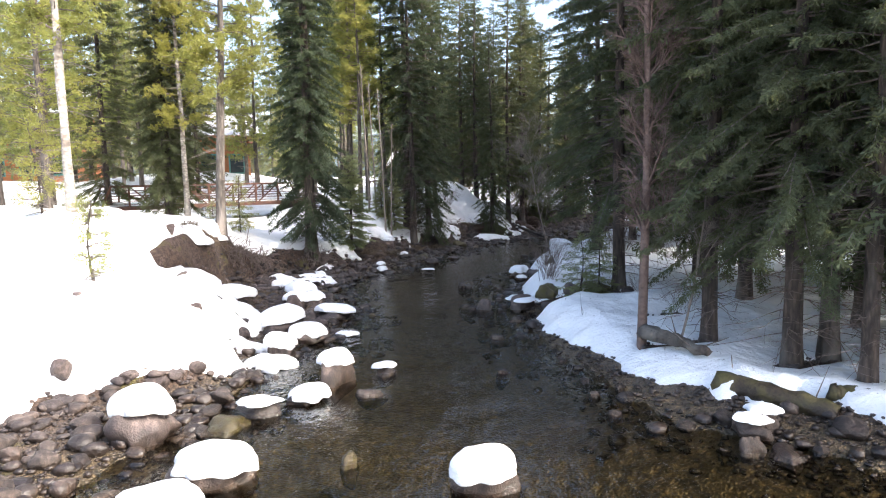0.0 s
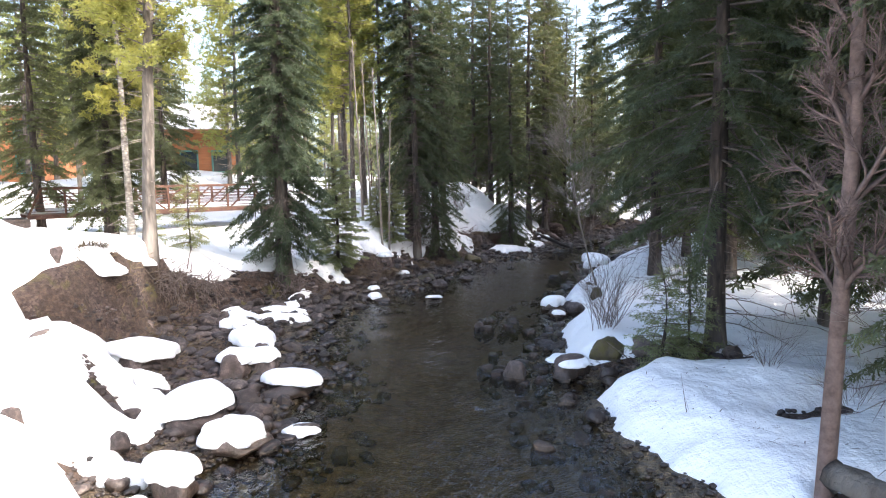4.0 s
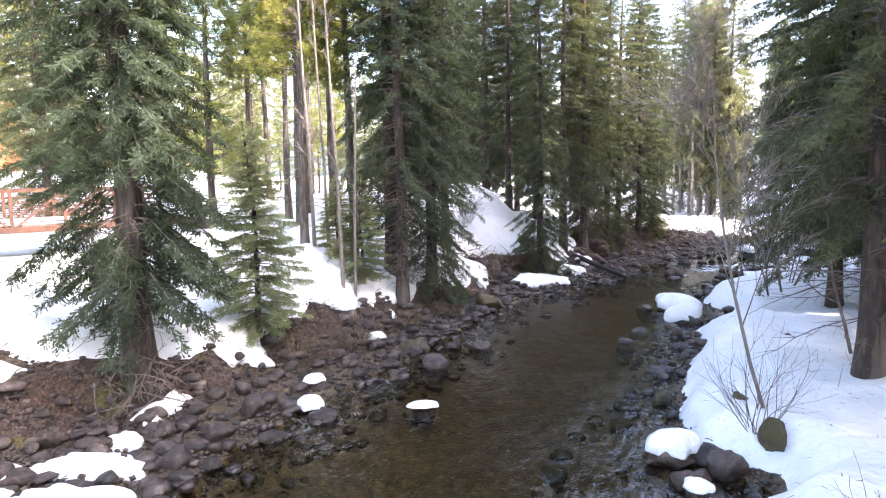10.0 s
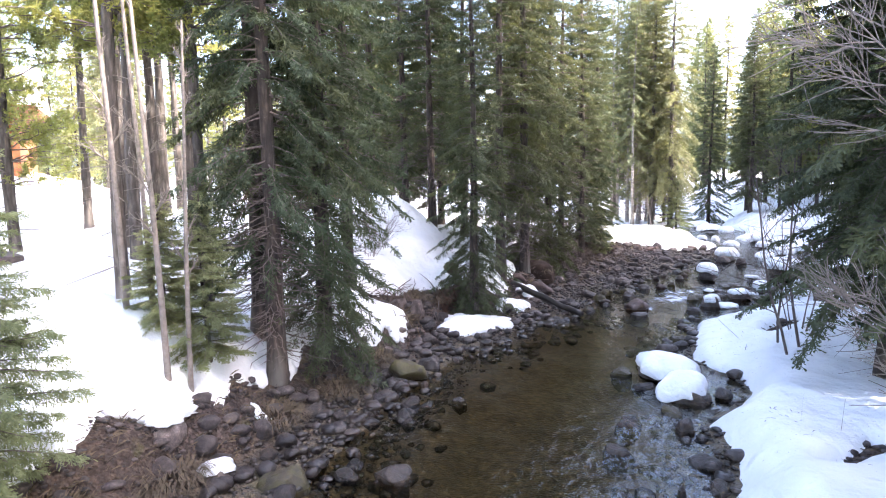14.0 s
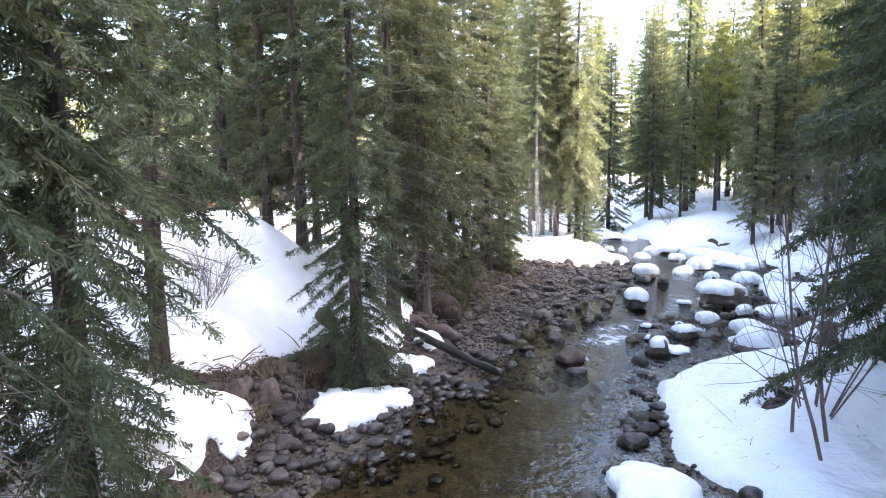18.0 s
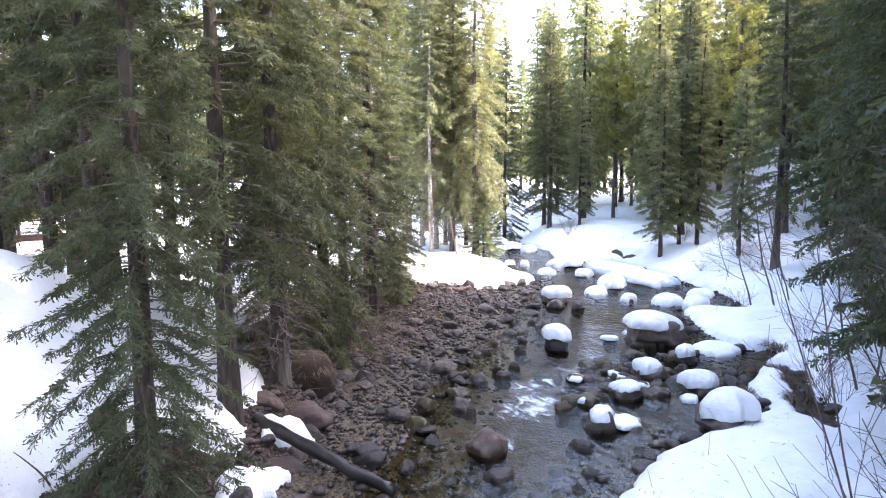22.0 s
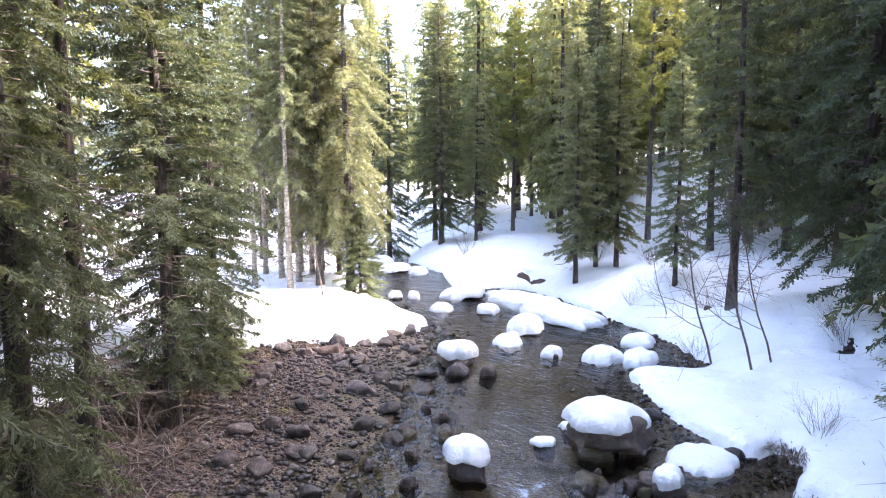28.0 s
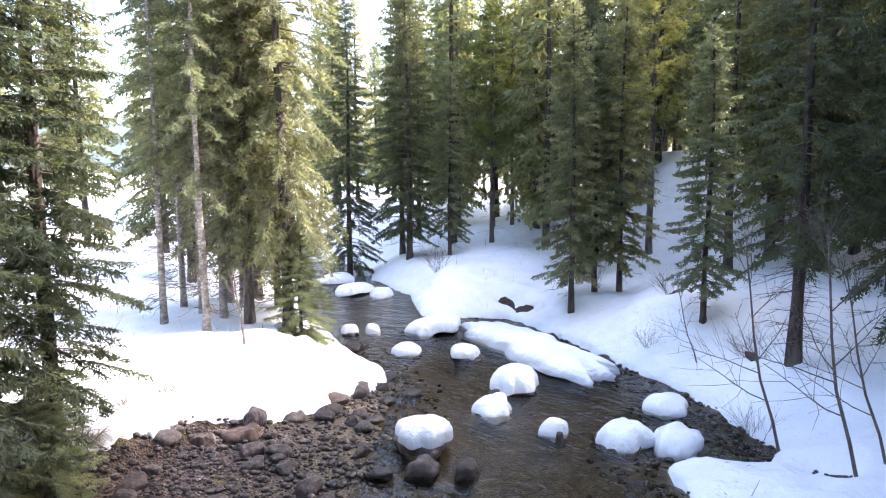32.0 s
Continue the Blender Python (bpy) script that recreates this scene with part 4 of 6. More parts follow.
SP = "tall green spruce with drooping branches standing in snow"
KINDS = {
    "spruce": (lambda: conifer("spruce_tree", SP, 1, 16.0, 1.75, 1.3, 0.17, feather=2, shape=0.5, gap=0.23, pitch=0.085, thin=0.2, spray=0.95, low=0.3, leaf=0.018), 16.0),
    "column": (lambda: conifer("spruce_tree", "tall dense columnar spruce on the eroded bank", 31, 20.0, 1.45, 1.2, 0.24, feather=3, shape=0.32, gap=0.17, droop=0.75, pitch=0.08, thin=0.04, spray=1.0, dead=60, low=0.12, leaf=0.0135, density=1.05), 20.0),
    "spruce2": (lambda: conifer("spruce_tree", SP, 2, 15.0, 1.7, 0.9, 0.16, feather=2, gap=0.23, droop=0.6, shape=0.5, pitch=0.085, thin=0.2, spray=0.95, low=0.3, leaf=0.018), 15.0),
    "skirted": (lambda: conifer("spruce_tree", "dark spruce with drooping boughs hanging down to the snow", 35, 17.0, 1.4, 0.4, 0.17, feather=3, droop=0.85, gap=0.24, dead=40, shape=0.42, pitch=0.085, thin=0.1, leaf=0.013, spray=0.95, low=0.0), 17.0),
    "sapling": (lambda: bare_tree("bare_sapling", "dark leafless sapling leaning over the snow", 37, 4.4, 0.042, 1, 2, 9, (-0.26, 0.05), TWIG, 0.9, wob=0.06, short=0.7), 4.4),
    "shaggy": (lambda: conifer("spruce_tree", "dark shaggy spruce with wide low branches and dead twigs", 3, 14.5, 2.55, 1.8, 0.18, feather=2, droop=0.6, gap=0.27, dead=46, shape=0.45, pitch=0.075, thin=0.05, leaf=0.018, spray=0.9, low=0.22, density=1.1), 14.5),
    "dense": (lambda: conifer("spruce_tree", "dark dense spruce with wide drooping branches over the snowy bank", 33, 14.5, 2.5, 2.6, 0.17, feather=5, droop=0.6, gap=0.27, dead=60, shape=0.42, pitch=0.08, thin=0.05, leaf=0.010, spray=0.9, low=0.2, density=1.1), 14.5),
    "airy": (lambda: conifer("spruce_tree", "open thin-crowned spruce with many dead twigs", 24, 14.5, 1.6, 3.3, 0.15, feather=3, droop=0.7, gap=0.30, dead=130, shape=0.4, pitch=0.095, spray=0.85, thin=0.7, low=0.6, leaf=0.011), 14.5),
    "highcrown": (lambda: conifer("spruce_tree", "very tall unseen spruce added for shade, bare trunk and high dark crown", 39, 22.0, 2.4, 9.0, 0.22, feather=1, gap=0.27, dead=60, shape=0.42, pitch=0.13, spray=1.25, leaf=0.032, thin=0.1), 22.0),
    "drooper": (lambda: conifer("spruce_tree", "dark spruce with hanging boughs over a trunk full of dead twigs", 36, 15.0, 1.55, 2.3, 0.17, feather=3, droop=0.85, gap=0.25, dead=120, shape=0.42, pitch=0.085, thin=0.32, leaf=0.013, spray=0.95, low=0.35), 15.0),
    "farsun": (lambda: conifer("spruce_tree", "yellow-green spruce of the open woods, painted as sunlit", 14, 13.0, 1.7, 2.0, 0.14, SUNNEEDLE, PINEBARK, feather=1, gap=0.36, dead=6, density=0.8, shape=0.55, pitch=0.2, spray=1.9, leaf=0.055, thin=0.4), 13.0),
    "palestem": (lambda: conifer("spruce_tree", "thin pale-stemmed spruce with sparse drooping boughs painted as sunlit", 38, 14.0, 1.05, 4.2, 0.10, SUNNEEDLE, PALEBARK, feather=2, gap=0.28, droop=0.9, dead=90, shape=0.4, thin=0.55, low=0.4), 14.0),
    "stemmy": (lambda: conifer("spruce_tree", "tall spruce with a long bare lower trunk and dead twigs", 4, 15.0, 1.9, 3.0, 0.155, bark=BARK, feather=2, gap=0.30, dead=70, shape=0.5, droop=0.55, low=0.5), 15.0),
    "lush": (lambda: conifer("spruce_tree", "bushy bright green young spruce with branches to the ground", 5, 4.2, 1.05, 0.15, 0.06, BLUENEEDLE, feather=4, gap=0.20, droop=0.3, dead=0, shape=0.75, thin=0.0, density=1.5, pitch=0.065, low=0.0, leaf=0.0085, spray=0.9), 4.2),
    "little": (lambda: conifer("spruce_sapling", "small open green spruce sapling in the snow", 6, 2.2, 0.75, 0.2, 0.03, BLUENEEDLE, feather=3, gap=0.2, droop=0.15, dead=0, density=0.9, pitch=0.07, leaf=0.009), 2.2),
    "slim": (lambda: conifer("spruce_tree", "slim spruce with yellow-green branch tips painted as sunlit", 7, 10.0, 1.2, 1.2, 0.10, SUNNEEDLE, feather=2, gap=0.22, droop=0.45, dead=20, shape=0.6, density=1.15), 10.0),
    "drape": (lambda: conifer("spruce_tree", "spruce painted as sunlit, with drooping pale branches and bare trunk", 8, 13.0, 1.6, 2.4, 0.14, SUNNEEDLE, PINEBARK, feather=2, gap=0.26, droop=1.0, dead=60, shape=0.38, thin=0.15), 13.0),
    "mid1": (lambda: conifer("spruce_tree", "green spruce in the forest behind the creek", 9, 13.5, 1.8, 1.3, 0.15, feather=1, gap=0.27, dead=14, shape=0.55, pitch=0.13, spray=1.25, leaf=0.032, thin=0.4), 13.5),
    "mid2": (lambda: conifer("spruce_tree", "dark green spruce in the forest behind the creek", 10, 14.0, 2.0, 1.8, 0.16, feather=1, gap=0.29, dead=26, droop=0.6, shape=0.48, pitch=0.13, spray=1.25, leaf=0.032, thin=0.4), 14.0),
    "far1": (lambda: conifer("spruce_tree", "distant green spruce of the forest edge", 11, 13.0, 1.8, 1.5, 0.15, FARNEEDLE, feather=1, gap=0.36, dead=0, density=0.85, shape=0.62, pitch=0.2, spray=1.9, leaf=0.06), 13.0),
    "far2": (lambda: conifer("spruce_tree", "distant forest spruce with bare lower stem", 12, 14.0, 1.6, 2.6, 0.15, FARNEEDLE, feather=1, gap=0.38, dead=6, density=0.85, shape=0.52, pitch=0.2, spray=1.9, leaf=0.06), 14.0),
    "pine": (lambda: pine("pine_tree", "tall pine with grey bare stem and yellow-green crown", 13, 13.5, 1.6, 5.0, 0.13, tufts=1.8), 13.5),
    "leanpine": (lambda: pine("pine_tree", "leaning pine with smooth grey-brown trunk on the snowy bank", 14, 12.5, 1.7, 4.2, 0.17, lean=0.045, tufts=2.4), 12.5),
    "birchpine": (lambda: pine("pine_tree", "straight pale-barked tree with thin yellow-green crown", 15, 13.0, 1.5, 4.2, 0.13, bark=PALEBARK, tufts=1.8), 13.0),
    "yellowpine": (lambda: pine("pine_tree", "sunlit yellow-green pine with foliage down to the snow", 23, 12.0, 1.9, 1.6, 0.14, tufts=1.5), 12.0),
    "youngpine": (lambda: pine("pine_sapling", "small thin yellow-green pine sapling in deep snow", 16, 1.9, 0.55, 0.25, 0.025, tufts=1.1, leaf=0.006), 1.9),
    "aspen": (lambda: bare_tree("aspen_tree", "thin pale bare aspen stem", 17, 9.5, 0.06, 1, 2, 13, (0.0, 0.0), PALETWIG, 0.6, wob=0.008, short=0.12), 9.5),
    "baretree": (lambda: bare_tree("bare_tree", "leafless grey-brown tree with fine twigs beside the creek", 18, 11.0, 0.13, 1, 3, 46, (-0.03, 0.0), REDTWIG, 0.75, wob=0.015, short=0.19), 11.0),
    "thinbare": (lambda: bare_tree("bare_tree", "slender leafless pale tree on the snowy bank", 19, 4.6, 0.034, 1, 3, 13, (-0.24, 0.05), PALETWIG, 0.6, wob=0.06, short=0.6), 4.6),
    "willow": (lambda: bare_tree("willow_bush", "leafless willow bush with many thin upright stems", 20, 2.0, 0.010, 18, 1, 5, (-0.06, 0), TWIG, 0.4, 0.42, "bush", wob=0.15), 2.0),
    "alder": (lambda: bare_tree("alder_bush", "tall leafless alder clump with dark leaning stems", 21, 5.2, 0.020, 9, 2, 5, (-0.12, 0.0), TWIG, 0.45, 0.4, "bush", wob=0.04, short=0.6), 5.2),
    "snag": (lambda: bare_tree("leaning_trunk", "thin leaning bare dead stem", 22, 3.0, 0.05, 1, 1, 4, (0.35, 0.0), TWIG, 0.4), 3.0),
}

# trees of the near banks
for k, x, y, h in [("shaggy", 7.4, 15.6, 14), ("mid2", 8.6, 13.0, 15), ("mid1", 9.4, 27.6, 13), ("mid2", 8.2, 9.2, 14), ("mid1", 10.5, 17.0, 14),
                   ("pine", -5.9, 38.4, 15), ("pine", -5.5, 39.6, 16), ("pine", -5.9, 41.6, 16), ("pine", -4.5, 39.3, 15), ("pine", -9.5, 48.5, 17)]:
    plant(k, x, y, h)
for k, x, y, h in [("mid2", 10.2, 31.5, 14), ("pine", -6.8, 46.2, 16), ("mid1", 3.2, 49.7, 14), ("mid1", 6.4, 50.2, 14), ("mid1", 13.5, 33.8, 17), ("mid2", 16.0, 35.5, 17)]:
    plant(k, x, y, h)
for k, x, y, h in [("baretree", 3.97, 12.7, 11), ("thinbare", 4.4, 12.0, 5.5), ("stemmy", 5.2, 12.4, 16), ("dense", 6.2, 11.2, 15), ("dense", 7.1, 11.6, 15), ("stemmy", 6.7, 9.9, 12),
                   ("dense", 5.0, 18.1, 16), ("dense", 6.1, 25.3, 15), ("shaggy", 9.5, 32.0, 14), ("spruce", 13.3, 36.3, 17), ("column", -5.4, 26.35, 20), ("lush", -4.1, 28.7, 5.6)]:
    plant(k, x, y, h)
for k, x, y, h in [("birchpine", -11.0, 27.8, 13), ("column", -12.1, 28.6, 17), ("birchpine", -10.3, 17.9, 14), ("youngpine", -8.2, 14.9, 1.9), ("little", -8.0, 25.4, 1.6),
                   ("little", -8.9, 25.0, 1.2), ("drooper", -1.5, 33.1, 19), ("drooper", -1.85, 33.9, 19), ("skirted", -0.75, 34.5, 17), ("lush", -2.4, 32.0, 2.6), ("lush", -3.0, 31.9, 2.0)]:
    plant(k, x, y, h)
for k, x, y, h in [("aspen", -2.75, 31.1, 9), ("aspen", -2.5, 31.3, 7.5), ("aspen", -3.6, 32, 10), ("aspen", -3.3, 32.3, 9), ("pine", -4.2, 33.5, 13), ("pine", -3.0, 34.5, 13.5), ("pine", -5.1, 36.8, 15),
                   ("stemmy", -0.39, 38.04, 14), ("skirted", 3.05, 39.3, 12.5), ("stemmy", 4.3, 41.7, 15), ("drooper", 5.35, 42.9, 15), ("skirted", 5.8, 44.9, 16), ("skirted", 7.0, 45.8, 14)]:
    plant(k, x, y, h)
for k, x, y, h in [("airy", 1.5, 46.5, 14), ("stemmy", 2.6, 47.5, 14), ("stemmy", 2.4, 44.9, 14), ("airy", 3.8, 46.5, 14), ("airy", 7.8, 46.8, 14), ("spruce", 9.4, 49.2, 13),
                   ("spruce2", 10.1, 51.6, 14), ("spruce", 11.1, 52.2, 12), ("lush", 10.9, 50.9, 2.2), ("palestem", 15.8, 59.9, 13), ("drape", 16.6, 58.2, 14)]:
    plant(k, x, y, h)
for k, x, y, h in [("palestem", 15.6, 61.0, 13), ("aspen", 16.0, 60.6, 10), ("drape", 17.4, 57.4, 15), ("slim", 18.0, 59.5, 10), ("lush", 17.6, 57.0, 3.4), ("snag", 15.3, 55.2, 3.2), ("slim", 26.2, 54.7, 10),
                   ("slim", 27.5, 54.8, 9), ("slim", 28.1, 54.2, 10), ("slim", 25.5, 49.6, 7.5), ("stemmy", 23.6, 46.5, 12), ("shaggy", 25.6, 44.0, 18)]:
    plant(k, x, y, h)
for k, x, y, h in [("spruce", 27.6, 66, 13.5), ("mid1", 28.2, 67.5, 13), ("slim", 28.8, 64.4, 9), ("pine", 32.2, 65.2, 12), ("pine", 35.2, 66.8, 12), ("pine", 34.2, 67.3, 13), ("spruce2", 26.3, 69.5, 14),
                   ("shaggy", 20.5, 39.4, 17), ("shaggy", 24.0, 41.0, 18), ("spruce", 31, 58, 14)]:
    plant(k, x, y, h)
for k, x, y, h in [("willow", 3.1, 19.3, 2.5), ("willow", 3.4, 19.7, 1.6), ("little", 3.75, 17.4, 1.8), ("little", 4.3, 17.6, 1.9), ("willow", 4.0, 24.2, 1.5), 
                   ("alder", 9.6, 34.6, 4.6), ("willow", 5.9, 22.5, 1.9), ("willow", 18.4, 41.8, 0.9), ("alder", 13.6, 36.3, 4.6)]:
    plant(k, x, y, h)
for k, x, y, h in [("willow", 21.9, 46.4, 1.1), ("willow", 26.6, 62.4, 1.6), ("willow", 12.6, 56.2, 1.0), ("willow", -8.2, 9.6, 1.4), ("yellowpine", -13.2, 21.6, 11), ("youngpine", -11.6, 18.6, 2.6), ("yellowpine", -14.8, 24.5, 13), ("spruce", -15.5, 30.0, 14), ("spruce2", -14.5, 38.5, 14), ("yellowpine", -8.6, 38.5, 13), ("mid1", -16.8, 43.5, 13), ("yellowpine", -12.8, 45.0, 14), ("pine", -8.5, 42.5, 15), ("willow", 7.0, 25.0, 1.8),
                   ("thinbare", 15.6, 38.3, 4.0), ("willow", 15.3, 39.2, 1.3), ("willow", 14.6, 38.4, 1.5), ("little", 19.0, 40.4, 2.6), ("willow", 0.1, 39.6, 1.7), ("willow", 0.4, 40.2, 1.5), ("mid2", -1.6, 61.5, 15), ("mid1", 1.4, 63.0, 14), ("mid2", -4.4, 63.5, 15), ("mid2", -3.0, 58.5, 13), ("mid2", -0.2, 53.2, 15), ("mid2", 17.4, 66.0, 17), ("mid1", 19.0, 66.5, 16), ("palestem", 17.0, 60.8, 15), ("palestem", 15.2, 57.6, 13), ("palestem", 16.2, 59.2, 15), ("palestem", 14.6, 59.4, 13), ("palestem", 16.9, 58.9, 14), ("palestem", 17.1, 60.0, 14), ("mid2", 0.2, 48.5, 17), ("mid2", 1.6, 51.0, 17), ("mid1", 7.6, 53.4, 15), ("drape", 18.2, 61.6, 15), ("yellowpine", -14.6, 48.5, 13), ("farsun", -22.0, 46.0, 14), ("yellowpine", -24.5, 48.5, 13), ("farsun", -20.2, 43.6, 13), ("farsun", -27.0, 50.0, 14), ("pine", -23.0, 51.5, 14)]:
    plant(k, x, y, h)

plant("leanpine", -7.5, 21.7, 12.5, 10)
plant("thinbare", 4.25, 24.4, 5.0, 5)
for x, y, h, t in [(8.6, 33.4, 4.6, -10), (9.2, 33.9, 5.0, 30), (9.0, 34.4, 4.2, 70), (21.7, 45.8, 4.6, -38), (20.7, 44.2, 4.8, -30), (20.9, 43.9, 3.6, -60), (24.3, 49.0, 2.4, -50), (15.0, 38.2, 3.6, -20), (6.6, 26.4, 4.5, 10)]:
    plant("sapling", x, y, h, t)

# unseen tall spruces, added to throw shade on the left trees and gravel bar
for x, y, h in [(11.8, 33.2, 18), (15.2, 35.2, 19), (17.0, 37.4, 19), (19.0, 36.2, 19), (21.5, 37.6, 19), (18.6, 38.9, 19), (22.8, 40.0, 20)]:
    plant("mid2", x, y, h)

# added spruces outside the view that keep the sun off the near right bank
for k, x, y, h in [("mid1", 12.0, 8.6, 12.5), ("mid2", 13.8, 9.9, 11.5), ("mid1", 10.6, 6.2, 11.5), ("mid2", 15.4, 7.4, 13.5)]:
    plant(k, x, y, h)
for k, x, y, h in [("willow", 24.8, 47.9, 1.2), ("willow", 27.0, 51.6, 1.1), ("willow", 23.3, 43.5, 1.3), ("willow", 28.9, 56.0, 1.3), ("willow", 24.6, 50.6, 0.8), ("willow", 5.6, 14.9, 1.0), ("willow", 5.0, 16.0, 0.9)]:
    plant(k, x, y, h)

# tall dark wood on the creek's sunny side, mostly unseen, added for its shade
for x, y, h in [(14.2, 9.6, 21), (16.0, 11.2, 22), (14.6, 12.6, 21), (16.4, 14.0, 22), (14.4, 15.8, 22), (16.8, 16.8, 22), (14.8, 18.6, 22), (17.0, 19.6, 23), (15.4, 21.6, 22), (17.8, 22.6, 23), (15.8, 24.4, 22), (12.6, 26.4, 22), (12.2, 29.6, 22), (14.6, 31.0, 23)]:
    plant("highcrown", x, y, h)
for k, x, y, h in [("mid2", 10.6, 13.6, 14), ("mid1", 12.4, 12.4, 14), ("mid2", 14.5, 14.2, 14), ("mid1", 11.6, 16.0, 13), ("mid2", 13.2, 17.4, 14), ("mid1", 9.9, 10.6, 13), 
                   ("mid1", 14.4, 26.2, 19), ("mid2", 13.0, 28.8, 21), ("mid2", 15.6, 29.6, 23), ("mid1", 17.8, 31.6, 23), ("mid2", 16.4, 32.6, 22), ("mid2", 19.4, 33.4, 23), ("mid1", 21.6, 34.6, 23),
                   ("mid2", 18.4, 28.6, 24), ("mid1", 21.0, 30.8, 24), ("mid2", 24.0, 35.6, 23), ("mid1", 26.0, 38.4, 23), ("mid2", 28.4, 41.6, 22), ("mid1", 29.6, 44.0, 20)]:
    plant(k, x, y, h)

# the woods behind, thinning out with distance
PATH_XY = np.array([(0, -3), (0, 14), (0.3, 20), (1.7, 28), (3.7, 32.2), (6.8, 36.9), (10, 41), (12, 43.5)], float)
taken = [(o.location.x, o.location.y) for o in scene.objects if o.get("category") == "tree"]
taken += [(26.2, 49.2), (25.3, 46.7), (28.5, 47.5), (30.0, 51.0)]      # clearings in the slope
wood = random.Random(5)
n_wood = 0
tries = 0
while n_wood < 275 and tries < 14000:
    tries += 1
    if wood.random() < 0.5:
        x, y = wood.uniform(-50, 70), wood.uniform(46, 112)
    elif wood.random() < 0.55:
        x, y = wood.uniform(7.5, 62), wood.uniform(8, 78) if wood.random() < 0.3 else wood.uniform(36, 74)
    else:
        x, y = wood.uniform(-55, -17), wood.uniform(26, 60)
        if wood.random() < 0.5:
            continue
    xa, ya = np.array([x]), np.array([y])
    dl, _ = along(xa, ya, LEFT_SHORE, LEFT_BANK)
    dr, _ = along(xa, ya, RIGHT_SHORE, RIGHT_BANK)
    if in_creek(xa, ya)[0] or min(dl[0], dr[0]) < (3.2 if y < 40 else 3.6):
        continue
    if 8 < x < 32 and 36 < y < 66 and dr[0] < 6.5:
        continue
    if -16 < x < -8 and 22 < y < 42 or -24 < x < -15 and 44 < y < 58 or -4 < x < 15 and 54 < y < 76 or -8 < x < 4 and 48 < y < 60 or 7 < x < 17 and 46 < y < 60 or -30 < x < -9 and y < 26:
        continue
    gapd = 1.9 if math.hypot(x - 8, y - 40) < 50 else 2.8
    if any((x - a) ** 2 + (y - b) ** 2 < gapd ** 2 for a, b in taken):
        continue
    if x < 4 and wood.random() < (0.65 if x < -9 else 0.4):
        continue
    taken.append((x, y))
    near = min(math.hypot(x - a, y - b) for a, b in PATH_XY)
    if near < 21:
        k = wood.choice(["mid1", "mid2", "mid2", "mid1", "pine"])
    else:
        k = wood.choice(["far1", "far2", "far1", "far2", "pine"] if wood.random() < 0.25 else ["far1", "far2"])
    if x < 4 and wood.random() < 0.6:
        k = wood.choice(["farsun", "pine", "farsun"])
    plant(k, x, y, wood.uniform(11.5, 17.5) + (2.5 if x > 24 else 0.0))
    n_wood += 1


# ---- stones ----
def stone_mesh(name, seed, material, sub=3, flat=0.7, rough=0.22):
    bm = bmesh.new()
    bmesh.ops.create_icosphere(bm, subdivisions=sub, radius=1.0)
    rng = random.Random(seed)
    o = Vector((rng.uniform(-50, 50), rng.uniform(-50, 50), rng.uniform(-50, 50)))
    planes = [(Vector((rng.gauss(0, 1), rng.gauss(0, 1), rng.gauss(0, 0.8))).normalized(), rng.uniform(0.55, 0.88)) for _ in range(11)]
    for v in bm.verts:
        p = v.co.copy()
        for n, dd in planes:
            e = p.dot(n) - dd
            if e > 0:
                p -= n * e * 0.9
        p *= 1 + rough * noise.noise(p * 1.3 + o) + rough * 0.35 * noise.noise(p * 3.4 + o)
        v.co = Vector((p.x, p.y, p.z * flat))
    me = bpy.data.meshes.new(name)
    bm.to_mesh(me)
    bm.free()
    me.materials.append(material)
    me.polygons.foreach_set("use_smooth", np.ones(len(me.polygons), dtype=bool))
    return me


def cap_mesh(seed, w, d, h, ragged=0.0):
    """A pillow of snow draped over a stone: domed top, uneven drooping rim."""
    bm = bmesh.new()
    bmesh.ops.create_icosphere(bm, subdivisions=4, radius=1.0)
    o = Vector((seed * 3.7, seed * 1.9, 0))
    flatness = 0.50 + 0.42 * ((seed * 7.31) % 1.0)
    tilt = Vector((noise.noise(o * 1.7), noise.noise(o * 2.3 + Vector((9, 1, 4)))))
    for v in bm.verts:
        p = v.co.copy()
        a = math.atan2(p.y, p.x)
        ring = Vector((math.cos(a), math.sin(a), 0))
        rim = 1 + 0.26 * noise.noise(ring * 1.1 + o) + 0.13 * noise.noise(ring * 2.6 + o) + ragged * (0.42 * noise.noise(ring * 1.7 + o * 1.3) + 0.30 * noise.noise(ring * 4.1 + o))
        r = math.hypot(p.x, p.y)
        s = (r ** 0.8 / r) if r > 1e-5 else 1
        z = (abs(p.z) ** flatness) * (1 if p.z > 0 else -0.22)
        dip = r ** 2.4 * (0.14 + 0.40 * max(0.0, noise.noise(ring * 1.5 + o + Vector((0, 0, 7))) + 0.25))
        z += 0.16 * noise.noise(Vector((p.x * 1.4, p.y * 1.4, 3)) + o) - dip + 0.3 * (tilt.x * p.x + tilt.y * p.y)
        v.co = Vector((p.x * s * rim * w, p.y * s * rim * d, z * h))
    me = bpy.data.meshes.new("snow_cap")
    bm.to_mesh(me)
    bm.free()
    me.materials.append(SNOW)
    me.polygons.foreach_set("use_smooth", np.ones(len(me.polygons), dtype=bool))
    return me


STONES = {}
for key, m in (("rock", ROCK), ("moss", MOSSY), ("pink", PINK)):
    STONES[key] = [stone_mesh("stone", 40 + i, m, 4, 0.8, 0.26) for i in range(6)]


